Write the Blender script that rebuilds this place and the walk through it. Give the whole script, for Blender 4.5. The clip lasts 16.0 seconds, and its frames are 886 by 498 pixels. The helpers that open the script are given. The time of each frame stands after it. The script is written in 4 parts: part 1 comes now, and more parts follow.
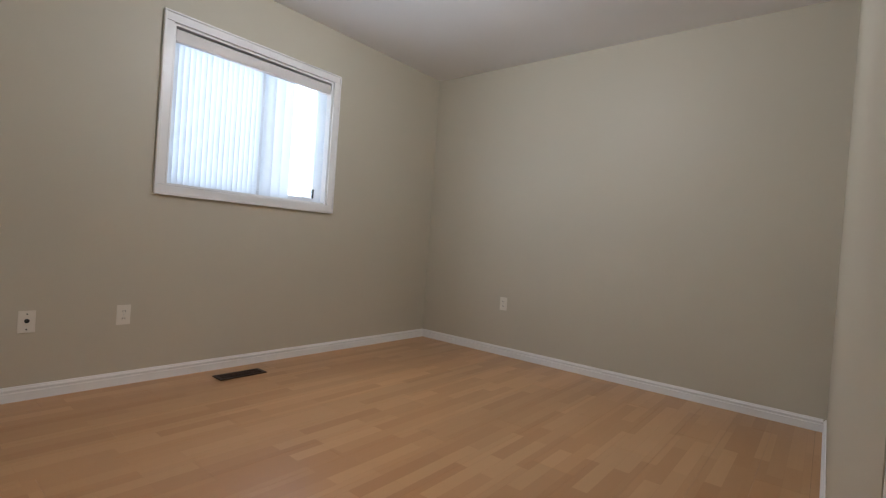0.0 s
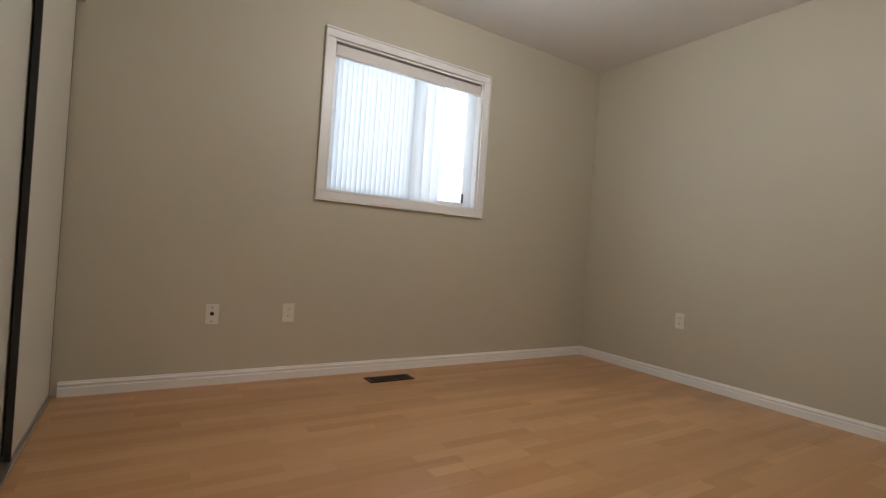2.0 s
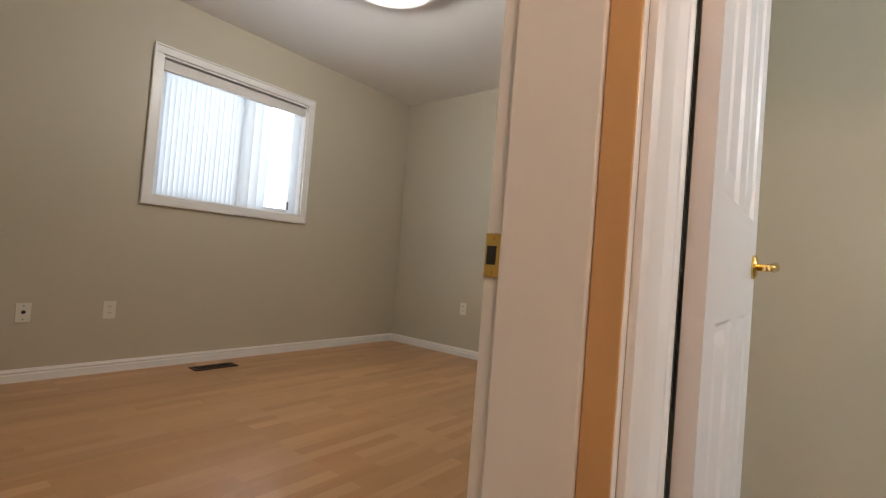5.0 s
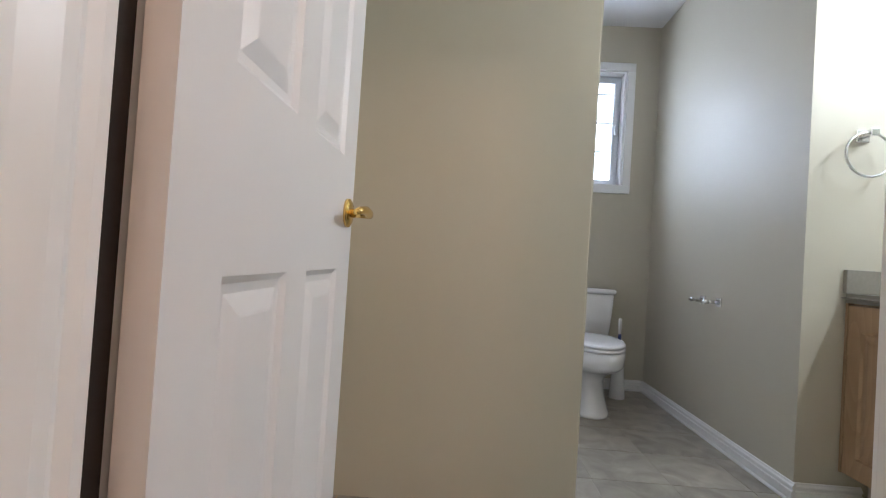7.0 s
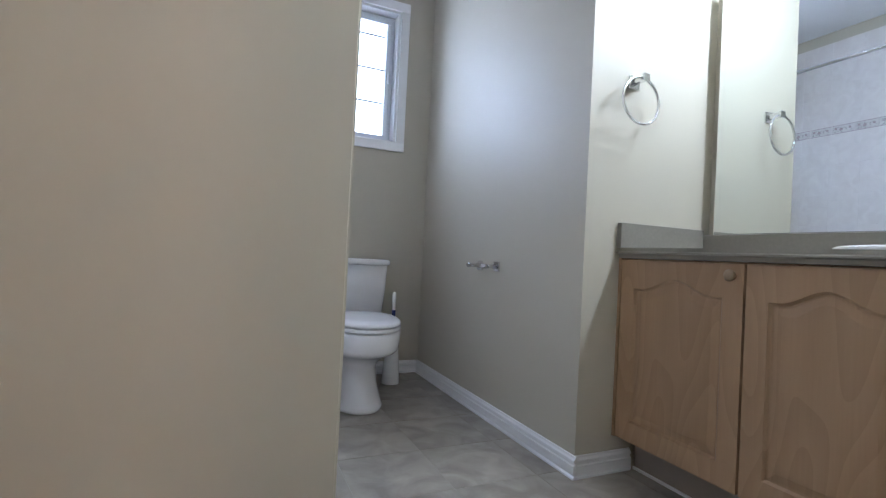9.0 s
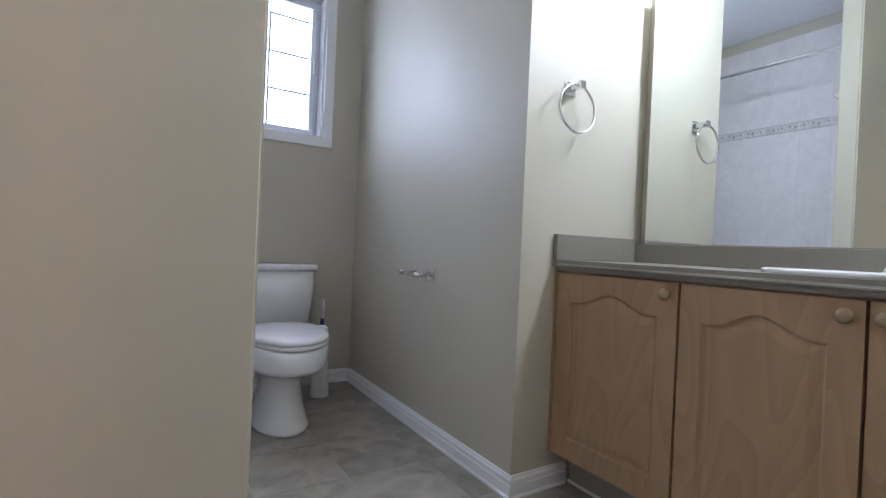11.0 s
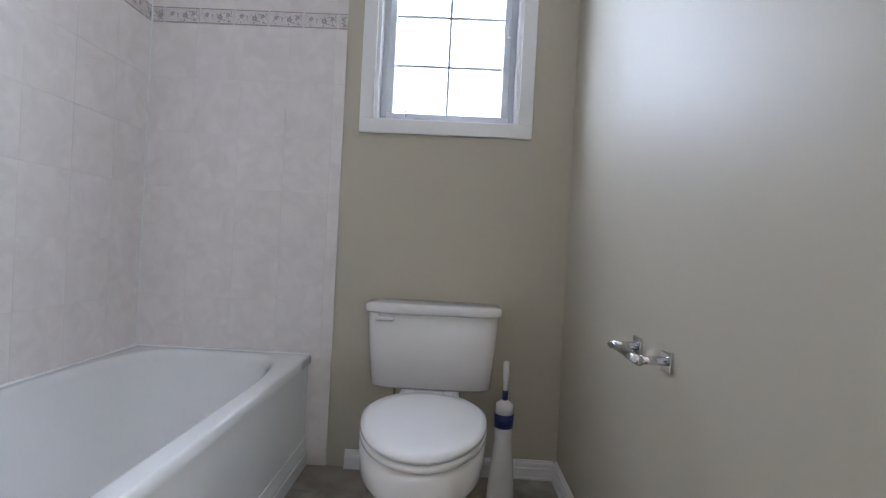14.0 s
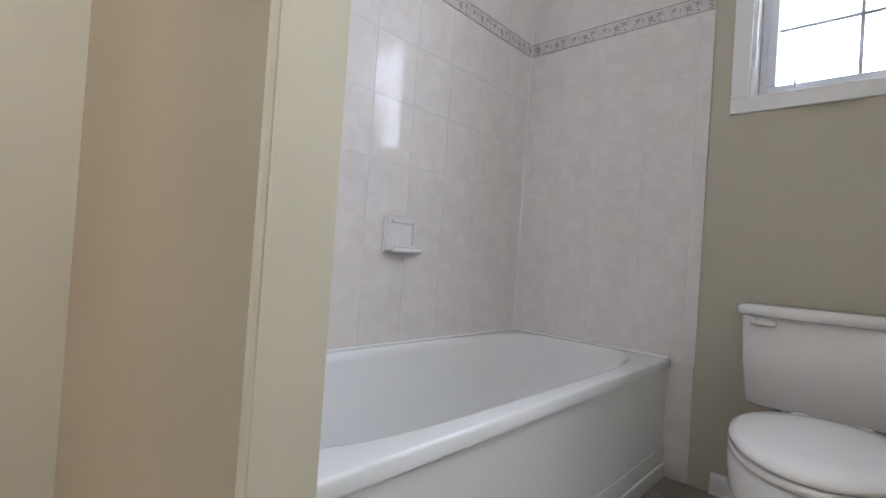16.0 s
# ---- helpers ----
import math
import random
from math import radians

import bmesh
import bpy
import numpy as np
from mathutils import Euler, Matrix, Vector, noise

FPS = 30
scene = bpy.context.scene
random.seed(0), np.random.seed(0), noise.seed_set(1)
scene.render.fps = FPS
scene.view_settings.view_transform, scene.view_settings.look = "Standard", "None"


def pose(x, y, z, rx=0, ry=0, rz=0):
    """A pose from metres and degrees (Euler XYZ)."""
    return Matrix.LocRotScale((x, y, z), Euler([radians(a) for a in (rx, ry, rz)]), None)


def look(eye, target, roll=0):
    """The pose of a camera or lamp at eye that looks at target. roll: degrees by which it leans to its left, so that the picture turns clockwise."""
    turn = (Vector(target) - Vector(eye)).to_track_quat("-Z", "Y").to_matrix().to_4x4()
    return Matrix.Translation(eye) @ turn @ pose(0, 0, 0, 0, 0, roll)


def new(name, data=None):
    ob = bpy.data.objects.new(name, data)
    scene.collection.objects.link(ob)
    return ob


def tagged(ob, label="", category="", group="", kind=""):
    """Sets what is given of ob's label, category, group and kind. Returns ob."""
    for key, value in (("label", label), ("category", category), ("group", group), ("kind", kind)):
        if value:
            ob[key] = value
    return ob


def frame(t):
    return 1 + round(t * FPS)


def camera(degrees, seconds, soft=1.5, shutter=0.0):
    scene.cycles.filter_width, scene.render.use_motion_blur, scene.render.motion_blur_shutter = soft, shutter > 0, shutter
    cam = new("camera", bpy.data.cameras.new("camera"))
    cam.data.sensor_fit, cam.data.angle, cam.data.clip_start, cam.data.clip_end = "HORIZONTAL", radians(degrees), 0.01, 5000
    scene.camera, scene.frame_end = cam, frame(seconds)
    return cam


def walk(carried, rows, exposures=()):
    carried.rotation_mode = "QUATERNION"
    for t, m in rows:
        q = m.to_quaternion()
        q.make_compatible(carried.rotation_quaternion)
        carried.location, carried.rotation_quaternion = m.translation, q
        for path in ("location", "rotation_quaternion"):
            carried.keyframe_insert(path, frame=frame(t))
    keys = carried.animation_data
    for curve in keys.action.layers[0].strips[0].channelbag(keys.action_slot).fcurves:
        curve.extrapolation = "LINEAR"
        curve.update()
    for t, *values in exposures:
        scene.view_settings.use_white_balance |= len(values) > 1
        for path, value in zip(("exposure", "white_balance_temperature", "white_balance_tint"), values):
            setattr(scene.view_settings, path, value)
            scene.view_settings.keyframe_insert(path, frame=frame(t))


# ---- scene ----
cam = camera(86.0, 16.0, soft=1.2)
PATH = [
    (0, (-1.965, -3.898, 0.973), (-3.228, -2.347, 0.947), 4.1),
    (0.5, (-1.997, -3.809, 0.935), (-3.35, -2.336, 0.916), 4.0),
    (1, (-2.098, -3.731, 0.888), (-3.608, -2.419, 0.886), 3.9),
    (1.5, (-2.144, -3.715, 0.866), (-3.756, -2.531, 0.875), 4.0),
    (2, (-2.128, -3.688, 0.877), (-3.823, -2.627, 0.881), 4.0),
    (2.5, (-2.092, -3.762, 0.893), (-3.817, -2.751, 0.897), 4.3),
    (3, (-2.063, -3.863, 0.865), (-3.763, -2.811, 0.896), 4.1),
    (5.3, (-1.409, -4.019, 0.921), (-2.51, -2.35, 0.972), 4.3),
    (5.5, (-1.366, -3.97, 0.923), (-2.354, -2.232, 0.975), 4.0),
    (6, (-1.341, -3.828, 0.907), (-2.032, -1.952, 0.959), 3.9),
    (6.2, (-1.333, -3.773, 0.904), (-1.906, -1.857, 0.952), 3.8),
    (6.5, (-1.366, -3.697, 0.907), (-1.744, -1.733, 0.937), 4.1),
    (7, (-1.375, -3.557, 0.878), (-1.458, -1.559, 0.917), 3.7),
    (7.5, (-1.349, -3.368, 0.819), (-1.182, -1.376, 0.856), 3.5),
    (8, (-1.307, -3.175, 0.768), (-0.882, -1.221, 0.796), 3.4),
    (8.5, (-1.252, -3.042, 0.757), (-0.632, -1.141, 0.78), 3.1),
    (9, (-1.179, -2.957, 0.778), (-0.361, -1.132, 0.806), 2.9),
    (9.5, (-1.125, -2.91, 0.802), (-0.144, -1.167, 0.827), 2.8),
    (9.7, (-1.116, -2.898, 0.817), (-0.074, -1.192, 0.841), 2.7),
    (11.8, (-1.113, -2.764, 0.877), (-0.056, -1.066, 0.859), 2.6),
    (12, (-1.062, -2.686, 0.862), (-0.062, -0.953, 0.876), 2.9),
    (12.5, (-0.937, -2.494, 0.861), (-0.012, -0.721, 0.876), 2.9),
    (13, (-0.737, -2.299, 0.882), (0.067, -0.468, 0.884), 2.4),
    (13.5, (-0.561, -2.128, 0.919), (-0.095, -0.183, 0.906), 2.6),
    (14, (-0.49, -2.032, 0.965), (-0.528, -0.033, 0.956), 2.9),
    (14.5, (-0.406, -2.041, 0.966), (-0.946, -0.115, 0.971), 3.7),
    (15, (-0.353, -2.013, 0.934), (-1.168, -0.186, 0.938), 3.9),
    (15.5, (-0.384, -2.021, 0.873), (-1.428, -0.315, 0.899), 4.0),
    (16, (-0.463, -2.06, 0.831), (-1.819, -0.591, 0.854), 3.9),
]
walk(cam, [(t, look(eye, target, roll)) for t, eye, target, roll in PATH],
     [(0, 0.24, 5700, 10), (1.5, 0.14, 6100, 10), (3, 0.16, 6600, 10), (5.3, 0.14, 6450, 10), (6.5, 0.05, 6300, 10), (8, 0.0, 5750, 12), (9.7, 0.0, 5600, 13), (12, -0.15, 5850, 15), (13, -0.06, 5800, 13), (14.5, 0.08, 6400, 14), (16, 0.04, 6600, 13)])

# ---- light ----
def make_world():
    w = bpy.data.worlds.new("sky")
    scene.world = w
    w.use_nodes = True
    nt = w.node_tree
    sky = nt.nodes.new("ShaderNodeTexSky")
    sky.sky_type, sky.sun_disc = "NISHITA", False
    sky.sun_elevation, sky.sun_rotation = radians(42), radians(200)
    bg = nt.nodes["Background"]
    bg.inputs["Strength"].default_value = 0.12
    nt.links.new(sky.outputs[0], bg.inputs["Color"])


make_world()


def lamp(name, kind, m, energy, color, size=0.3, size_y=None):
    d = bpy.data.lights.new(name, kind)
    d.energy, d.color = energy, color
    if kind == "AREA":
        d.shape = "RECTANGLE"
        d.size, d.size_y = size, size_y or size
    elif kind == "SUN":
        d.angle = size
    else:
        d.shadow_soft_size = size
    ob = new(name, d)
    ob.matrix_world = m
    return ob


lamp("sun", "SUN", look((6, 12, 14), (0, 0, 0)), 0.8, (1, 0.96, 0.9), radians(15))
# daylight standing in the two window openings
lamp("window_daylight", "AREA", look((-5.62, -2.12, 1.75), (-4.0, -2.12, 1.35)), 20, (0.86, 0.95, 1.0), 1.5, 1.3)
lamp("window_daylight", "AREA", look((-0.545, 0.36, 1.98), (-0.545, -1.0, 1.7)), 42, (0.70, 0.81, 1.0), 0.8, 1.1)
# unseen bedroom lamp, inferred from the evenly lit walls and floor
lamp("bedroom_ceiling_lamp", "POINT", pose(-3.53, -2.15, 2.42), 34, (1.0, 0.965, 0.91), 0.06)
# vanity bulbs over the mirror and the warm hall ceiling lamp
for yy in (-1.98, -2.25, -2.52):
    lamp("vanity_bulb", "POINT", pose(0.595, yy, 2.03), 23, (0.83, 0.92, 1.0), 0.045)
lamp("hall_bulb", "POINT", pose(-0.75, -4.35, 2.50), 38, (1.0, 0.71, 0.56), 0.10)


# ---- materials ----
def shader(name, color, rough=0.5, metal=0.0, vary=0.05, scale=6.0, fine=60.0, bump=0.05, spec=0.5, coat=0.0, objvary=0.0):
    m = bpy.data.materials.new(name)
    m.use_nodes = True
    nt = m.node_tree
    b = nt.nodes["Principled BSDF"]
    b.inputs["Metallic"].default_value = metal
    b.inputs["Specular IOR Level"].default_value = spec
    b.inputs["Coat Weight"].default_value = coat
    b.inputs["Coat Roughness"].default_value = 0.08
    tc = nt.nodes.new("ShaderNodeTexCoord")
    n1 = nt.nodes.new("ShaderNodeTexNoise")
    n1.inputs["Scale"].default_value, n1.inputs["Detail"].default_value = scale, 4
    n2 = nt.nodes.new("ShaderNodeTexNoise")
    n2.inputs["Scale"].default_value, n2.inputs["Detail"].default_value = fine, 3
    nt.links.new(tc.outputs["Object"], n1.inputs["Vector"])
    nt.links.new(tc.outputs["Object"], n2.inputs["Vector"])
    ramp = nt.nodes.new("ShaderNodeMix")
    ramp.data_type = "RGBA"
    lo = [max(0, c * (1 - vary)) for c in color]
    hi = [min(1, c * (1 + vary)) for c in color]
    ramp.inputs["A"].default_value, ramp.inputs["B"].default_value = (*lo, 1), (*hi, 1)
    nt.links.new(n1.outputs["Fac"], ramp.inputs["Factor"])
    out = ramp.outputs["Result"]
    if objvary:
        oi = nt.nodes.new("ShaderNodeObjectInfo")
        mr = nt.nodes.new("ShaderNodeMapRange")
        mr.inputs["To Min"].default_value, mr.inputs["To Max"].default_value = 1 - objvary, 1 + objvary
        nt.links.new(oi.outputs["Random"], mr.inputs["Value"])
        hs = nt.nodes.new("ShaderNodeHueSaturation")
        nt.links.new(out, hs.inputs["Color"])
        nt.links.new(mr.outputs[0], hs.inputs["Value"])
        out = hs.outputs["Color"]
    nt.links.new(out, b.inputs["Base Color"])
    rr = nt.nodes.new("ShaderNodeMapRange")
    rr.inputs["To Min"].default_value, rr.inputs["To Max"].default_value = max(0, rough * 0.9), min(1, rough * 1.1)
    nt.links.new(n2.outputs["Fac"], rr.inputs["Value"])
    nt.links.new(rr.outputs[0], b.inputs["Roughness"])
    if bump:
        bp = nt.nodes.new("ShaderNodeBump")
        bp.inputs["Strength"].default_value, bp.inputs["Distance"].default_value = bump, 0.002
        nt.links.new(n2.outputs["Fac"], bp.inputs["Height"])
        nt.links.new(bp.outputs[0], b.inputs["Normal"])
    return m


def wood_strips(name):
    """Three-strip beech laminate: short strips of differing tone, along y."""
    m = shader(name, (0.5, 0.3, 0.15), 0.32, bump=0.0, spec=0.5)
    nt = m.node_tree
    b = nt.nodes["Principled BSDF"]
    geo = nt.nodes.new("ShaderNodeNewGeometry")
    sep = nt.nodes.new("ShaderNodeSeparateXYZ")
    nt.links.new(geo.outputs["Position"], sep.inputs[0])
    comb = nt.nodes.new("ShaderNodeCombineXYZ")
    nt.links.new(sep.outputs["Y"], comb.inputs["X"])
    nt.links.new(sep.outputs["X"], comb.inputs["Y"])
    br = nt.nodes.new("ShaderNodeTexBrick")
    br.offset, br.offset_frequency, br.squash = 0.37, 2, 1.0
    br.inputs["Scale"].default_value = 1.0
    br.inputs["Brick Width"].default_value, br.inputs["Row Height"].default_value = 0.50, 0.0667
    br.inputs["Mortar Size"].default_value = 0.0004
    br.inputs["Color1"].default_value, br.inputs["Color2"].default_value = (0.458, 0.240, 0.105, 1), (0.568, 0.328, 0.161, 1)
    br.inputs["Mortar"].default_value = (0.43, 0.228, 0.10, 1)
    nt.links.new(comb.outputs[0], br.inputs["Vector"])
    grain = nt.nodes.new("ShaderNodeTexNoise")
    grain.inputs["Scale"].default_value, grain.inputs["Detail"].default_value = 1.0, 6
    mp = nt.nodes.new("ShaderNodeMapping")
    mp.inputs["Scale"].default_value = (70, 4, 1)
    nt.links.new(geo.outputs["Position"], mp.inputs["Vector"])
    nt.links.new(mp.outputs[0], grain.inputs["Vector"])
    oi = nt.nodes.new("ShaderNodeObjectInfo")
    add = nt.nodes.new("ShaderNodeMath")
    add.operation = "MULTIPLY_ADD"
    add.inputs[1].default_value = 0.5
    nt.links.new(grain.outputs["Fac"], add.inputs[0])
    nt.links.new(oi.outputs["Random"], add.inputs[2])
    mr = nt.nodes.new("ShaderNodeMapRange")
    mr.inputs["From Max"].default_value = 1.5
    mr.inputs["To Min"].default_value, mr.inputs["To Max"].default_value = 0.90, 1.10
    nt.links.new(add.outputs[0], mr.inputs["Value"])
    hs = nt.nodes.new("ShaderNodeHueSaturation")
    nt.links.new(br.outputs["Color"], hs.inputs["Color"])
    nt.links.new(mr.outputs[0], hs.inputs["Value"])
    nt.links.new(hs.outputs["Color"], b.inputs["Base Color"])
    return m


def oak_grain(name, c1, c2):
    """Pale oak with cathedral grain running upwards."""
    m = shader(name, c1, 0.42, bump=0.0)
    nt = m.node_tree
    b = nt.nodes["Principled BSDF"]
    tc = nt.nodes.new("ShaderNodeTexCoord")
    mp = nt.nodes.new("ShaderNodeMapping")
    mp.inputs["Scale"].default_value = (3, 3.2, 0.8)
    nt.links.new(tc.outputs["Object"], mp.inputs["Vector"])
    wv = nt.nodes.new("ShaderNodeTexNoise")
    wv.inputs["Scale"].default_value, wv.inputs["Detail"].default_value = 1.3, 1
    nt.links.new(mp.outputs[0], wv.inputs["Vector"])
    mul = nt.nodes.new("ShaderNodeMath")
    mul.operation = "MULTIPLY"
    mul.inputs[1].default_value = 15.0
    nt.links.new(wv.outputs["Fac"], mul.inputs[0])
    fr = nt.nodes.new("ShaderNodeMath")
    fr.operation = "FRACT"
    nt.links.new(mul.outputs[0], fr.inputs[0])
    fine = nt.nodes.new("ShaderNodeTexNoise")
    fine.inputs["Scale"].default_value, fine.inputs["Detail"].default_value = 1.0, 5
    mp2 = nt.nodes.new("ShaderNodeMapping")
    mp2.inputs["Scale"].default_value = (160, 160, 7)
    nt.links.new(tc.outputs["Object"], mp2.inputs["Vector"])
    nt.links.new(mp2.outputs[0], fine.inputs["Vector"])
    mixf = nt.nodes.new("ShaderNodeMath")
    mixf.operation = "MULTIPLY_ADD"
    mixf.inputs[1].default_value = 0.6
    nt.links.new(fr.outputs[0], mixf.inputs[0])
    sc = nt.nodes.new("ShaderNodeMath")
    sc.operation = "MULTIPLY"
    sc.inputs[1].default_value = 0.7
    nt.links.new(fine.outputs["Fac"], sc.inputs[0])
    nt.links.new(sc.outputs[0], mixf.inputs[2])
    mx = nt.nodes.new("ShaderNodeMix")
    mx.data_type = "RGBA"
    mx.inputs["A"].default_value, mx.inputs["B"].default_value = (*c1, 1), (*c2, 1)
    nt.links.new(mixf.outputs[0], mx.inputs["Factor"])
    nt.links.new(mx.outputs["Result"], b.inputs["Base Color"])
    return m


def marbled(name, c1, c2, rough, scale, objvary=0.03, lo=0.35, hi=0.72):
    m = shader(name, c1, rough, bump=0.03, fine=25)
    nt = m.node_tree
    b = nt.nodes["Principled BSDF"]
    geo = nt.nodes.new("ShaderNodeNewGeometry")
    oi = nt.nodes.new("ShaderNodeObjectInfo")
    off = nt.nodes.new("ShaderNodeVectorMath")
    off.operation = "MULTIPLY_ADD"
    off.inputs[1].default_value = (9, 5, 7)
    cmb = nt.nodes.new("ShaderNodeCombineXYZ")
    for k in "XYZ":
        nt.links.new(oi.outputs["Random"], cmb.inputs[k])
    nt.links.new(cmb.outputs[0], off.inputs[0])
    nt.links.new(geo.outputs["Position"], off.inputs[2])
    n = nt.nodes.new("ShaderNodeTexNoise")
    n.inputs["Scale"].default_value, n.inputs["Detail"].default_value = scale, 5
    n.inputs["Distortion"].default_value = 0.8
    nt.links.new(off.outputs[0], n.inputs["Vector"])
    mr = nt.nodes.new("ShaderNodeMapRange")
    mr.inputs["From Min"].default_value, mr.inputs["From Max"].default_value = lo, hi
    nt.links.new(n.outputs["Fac"], mr.inputs["Value"])
    mx = nt.nodes.new("ShaderNodeMix")
    mx.data_type = "RGBA"
    mx.inputs["A"].default_value, mx.inputs["B"].default_value = (*c1, 1), (*c2, 1)
    nt.links.new(mr.outputs[0], mx.inputs["Factor"])
    hs = nt.nodes.new("ShaderNodeHueSaturation")
    mv = nt.nodes.new("ShaderNodeMapRange")
    mv.inputs["To Min"].default_value, mv.inputs["To Max"].default_value = 1 - objvary, 1 + objvary
    nt.links.new(oi.outputs["Random"], mv.inputs["Value"])
    nt.links.new(mv.outputs[0], hs.inputs["Value"])
    nt.links.new(mx.outputs["Result"], hs.inputs["Color"])
    nt.links.new(hs.outputs["Color"], b.inputs["Base Color"])
    return m


def glass(name):
    m = bpy.data.materials.new(name)
    m.use_nodes = True
    b = m.node_tree.nodes["Principled BSDF"]
    b.inputs["Transmission Weight"].default_value = 1.0
    b.inputs["Roughness"].default_value = 0.0
    b.inputs["IOR"].default_value = 1.45
    return m


def sheer(name, color, trans):
    m = bpy.data.materials.new(name)
    m.use_nodes = True
    nt = m.node_tree
    nt.nodes.remove(nt.nodes["Principled BSDF"])
    d = nt.nodes.new("ShaderNodeBsdfDiffuse")
    t = nt.nodes.new("ShaderNodeBsdfTranslucent")
    d.inputs["Color"].default_value = (*color, 1)
    n = nt.nodes.new("ShaderNodeTexNoise")
    n.inputs["Scale"].default_value = 40
    mxc = nt.nodes.new("ShaderNodeMix")
    mxc.data_type = "RGBA"
    mxc.inputs["A"].default_value = (*[c * 0.93 for c in color], 1)
    mxc.inputs["B"].default_value = (*color, 1)
    nt.links.new(n.outputs["Fac"], mxc.inputs["Factor"])
    nt.links.new(mxc.outputs["Result"], t.inputs["Color"])
    mx = nt.nodes.new("ShaderNodeMixShader")
    mx.inputs[0].default_value = trans
    nt.links.new(d.outputs[0], mx.inputs[1])
    nt.links.new(t.outputs[0], mx.inputs[2])
    nt.links.new(mx.outputs[0], nt.nodes["Material Output"].inputs[0])
    return m


def glow(name, color, strength):
    m = bpy.data.materials.new(name)
    m.use_nodes = True
    nt = m.node_tree
    e = nt.nodes.new("ShaderNodeEmission")
    e.inputs["Color"].default_value = (*color, 1)
    e.inputs["Strength"].default_value = strength
    nt.links.new(e.outputs[0], nt.nodes["Material Output"].inputs[0])
    return m


PAINT = shader("beige_wall_paint", (0.558, 0.513, 0.414), 0.50, vary=0.025, scale=1.7, fine=180, bump=0.10, spec=0.35)
STRIP = shader("orange_brown_wood_strip", (0.62, 0.37, 0.16), 0.5, vary=0.15, scale=5)
CEIL = shader("ceiling_paint", (0.82, 0.81, 0.81), 0.9, vary=0.02, scale=3, fine=120, bump=0.25)
TRIM = shader("white_trim_paint", (0.86, 0.85, 0.84), 0.33, vary=0.02, scale=4, fine=90, bump=0.03)
DOORPAINT = shader("white_door_paint", (0.80, 0.78, 0.78), 0.36, vary=0.02, scale=3, fine=140, bump=0.06)
CLOSET = shader("closet_white_panel", (0.70, 0.68, 0.60), 0.35, vary=0.02, scale=2, fine=120, bump=0.03)
DARKMETAL = shader("dark_metal_edge", (0.05, 0.05, 0.05), 0.35, metal=0.8, bump=0.0)
ALU = shader("aluminium_track", (0.55, 0.55, 0.56), 0.35, metal=1.0, bump=0.0)
FLOORWOOD = wood_strips("beech_laminate")
# near-black colour standing for the shade inside the bathroom door's hinge gap
DARKGAP = shader("dark_gap_shade", (0.018, 0.011, 0.007), 0.85, vary=0.2, scale=12)
SUB = shader("dark_underlay", (0.10, 0.07, 0.04), 0.9)
TILEFLOOR = marbled("greige_floor_tile", (0.23, 0.20, 0.158), (0.40, 0.355, 0.295), 0.34, 7)
GROUTF = shader("floor_grout", (0.38, 0.35, 0.30), 0.9)
TILEWALL = marbled("blush_marbled_wall_tile", (0.745, 0.69, 0.67), (0.82, 0.77, 0.75), 0.06, 12, 0.008)
TILEWALL.node_tree.nodes["Principled BSDF"].inputs["Specular IOR Level"].default_value = 0.28
GROUTW = shader("white_wall_grout", (0.79, 0.74, 0.72), 0.25)
BORDER = marbled("border_tile_glaze", (0.72, 0.68, 0.66), (0.60, 0.55, 0.55), 0.15, 30)
PINK = shader("mauve_flower_print", (0.42, 0.33, 0.34), 0.2)
GREEN = shader("grey_green_leaf_print", (0.36, 0.37, 0.33), 0.2)
PORC = shader("white_porcelain", (0.82, 0.80, 0.79), 0.08, vary=0.012, scale=3, bump=0.0, coat=0.3)
TUBM = shader("white_acrylic_tub", (0.80, 0.80, 0.80), 0.14, vary=0.012, scale=3, bump=0.0)
SEATM = shader("white_seat_plastic", (0.83, 0.81, 0.80), 0.16, vary=0.01, bump=0.0)
CHROME = shader("chrome", (0.75, 0.75, 0.76), 0.10, metal=1.0, vary=0.02, bump=0.0)
BRASS = shader("polished_brass", (0.83, 0.58, 0.19), 0.16, metal=1.0, vary=0.05, scale=30, bump=0.0)
ANTIQUE = shader("antique_brass_knob", (0.42, 0.31, 0.20), 0.35, metal=0.8, vary=0.15, scale=60, bump=0.0)
OAK = oak_grain("pickled_oak", (0.45, 0.295, 0.168), (0.375, 0.235, 0.128))
COUNTER = shader("grey_laminate_counter", (0.27, 0.245, 0.205), 0.33, vary=0.12, scale=90, fine=300, bump=0.03)
KICK = shader("taupe_toe_kick", (0.34, 0.29, 0.24), 0.6, vary=0.06)
MIRROR = shader("mirror_silver", (0.86, 0.90, 0.89), 0.0, metal=1.0, vary=0.0, bump=0.0)
GLASS = glass("window_glass")
CLEAR = glass("clear_acrylic")
PVC = shader("white_vinyl_frame", (0.74, 0.76, 0.80), 0.35, vary=0.02, bump=0.02)
BLIND = sheer("sheer_blind_fabric", (0.82, 0.87, 0.93), 0.25)
VALANCE = shader("white_valance", (0.74, 0.71, 0.69), 0.5, vary=0.02)
PLASTIC = shader("ivory_cover_plate", (0.78, 0.74, 0.66), 0.4, vary=0.02, bump=0.0)
BLACK = shader("black_slot", (0.02, 0.02, 0.02), 0.6, vary=0.0, bump=0.0)
BROWN = shader("brown_metal_register", (0.06, 0.035, 0.025), 0.45, metal=0.5, vary=0.1, bump=0.0)
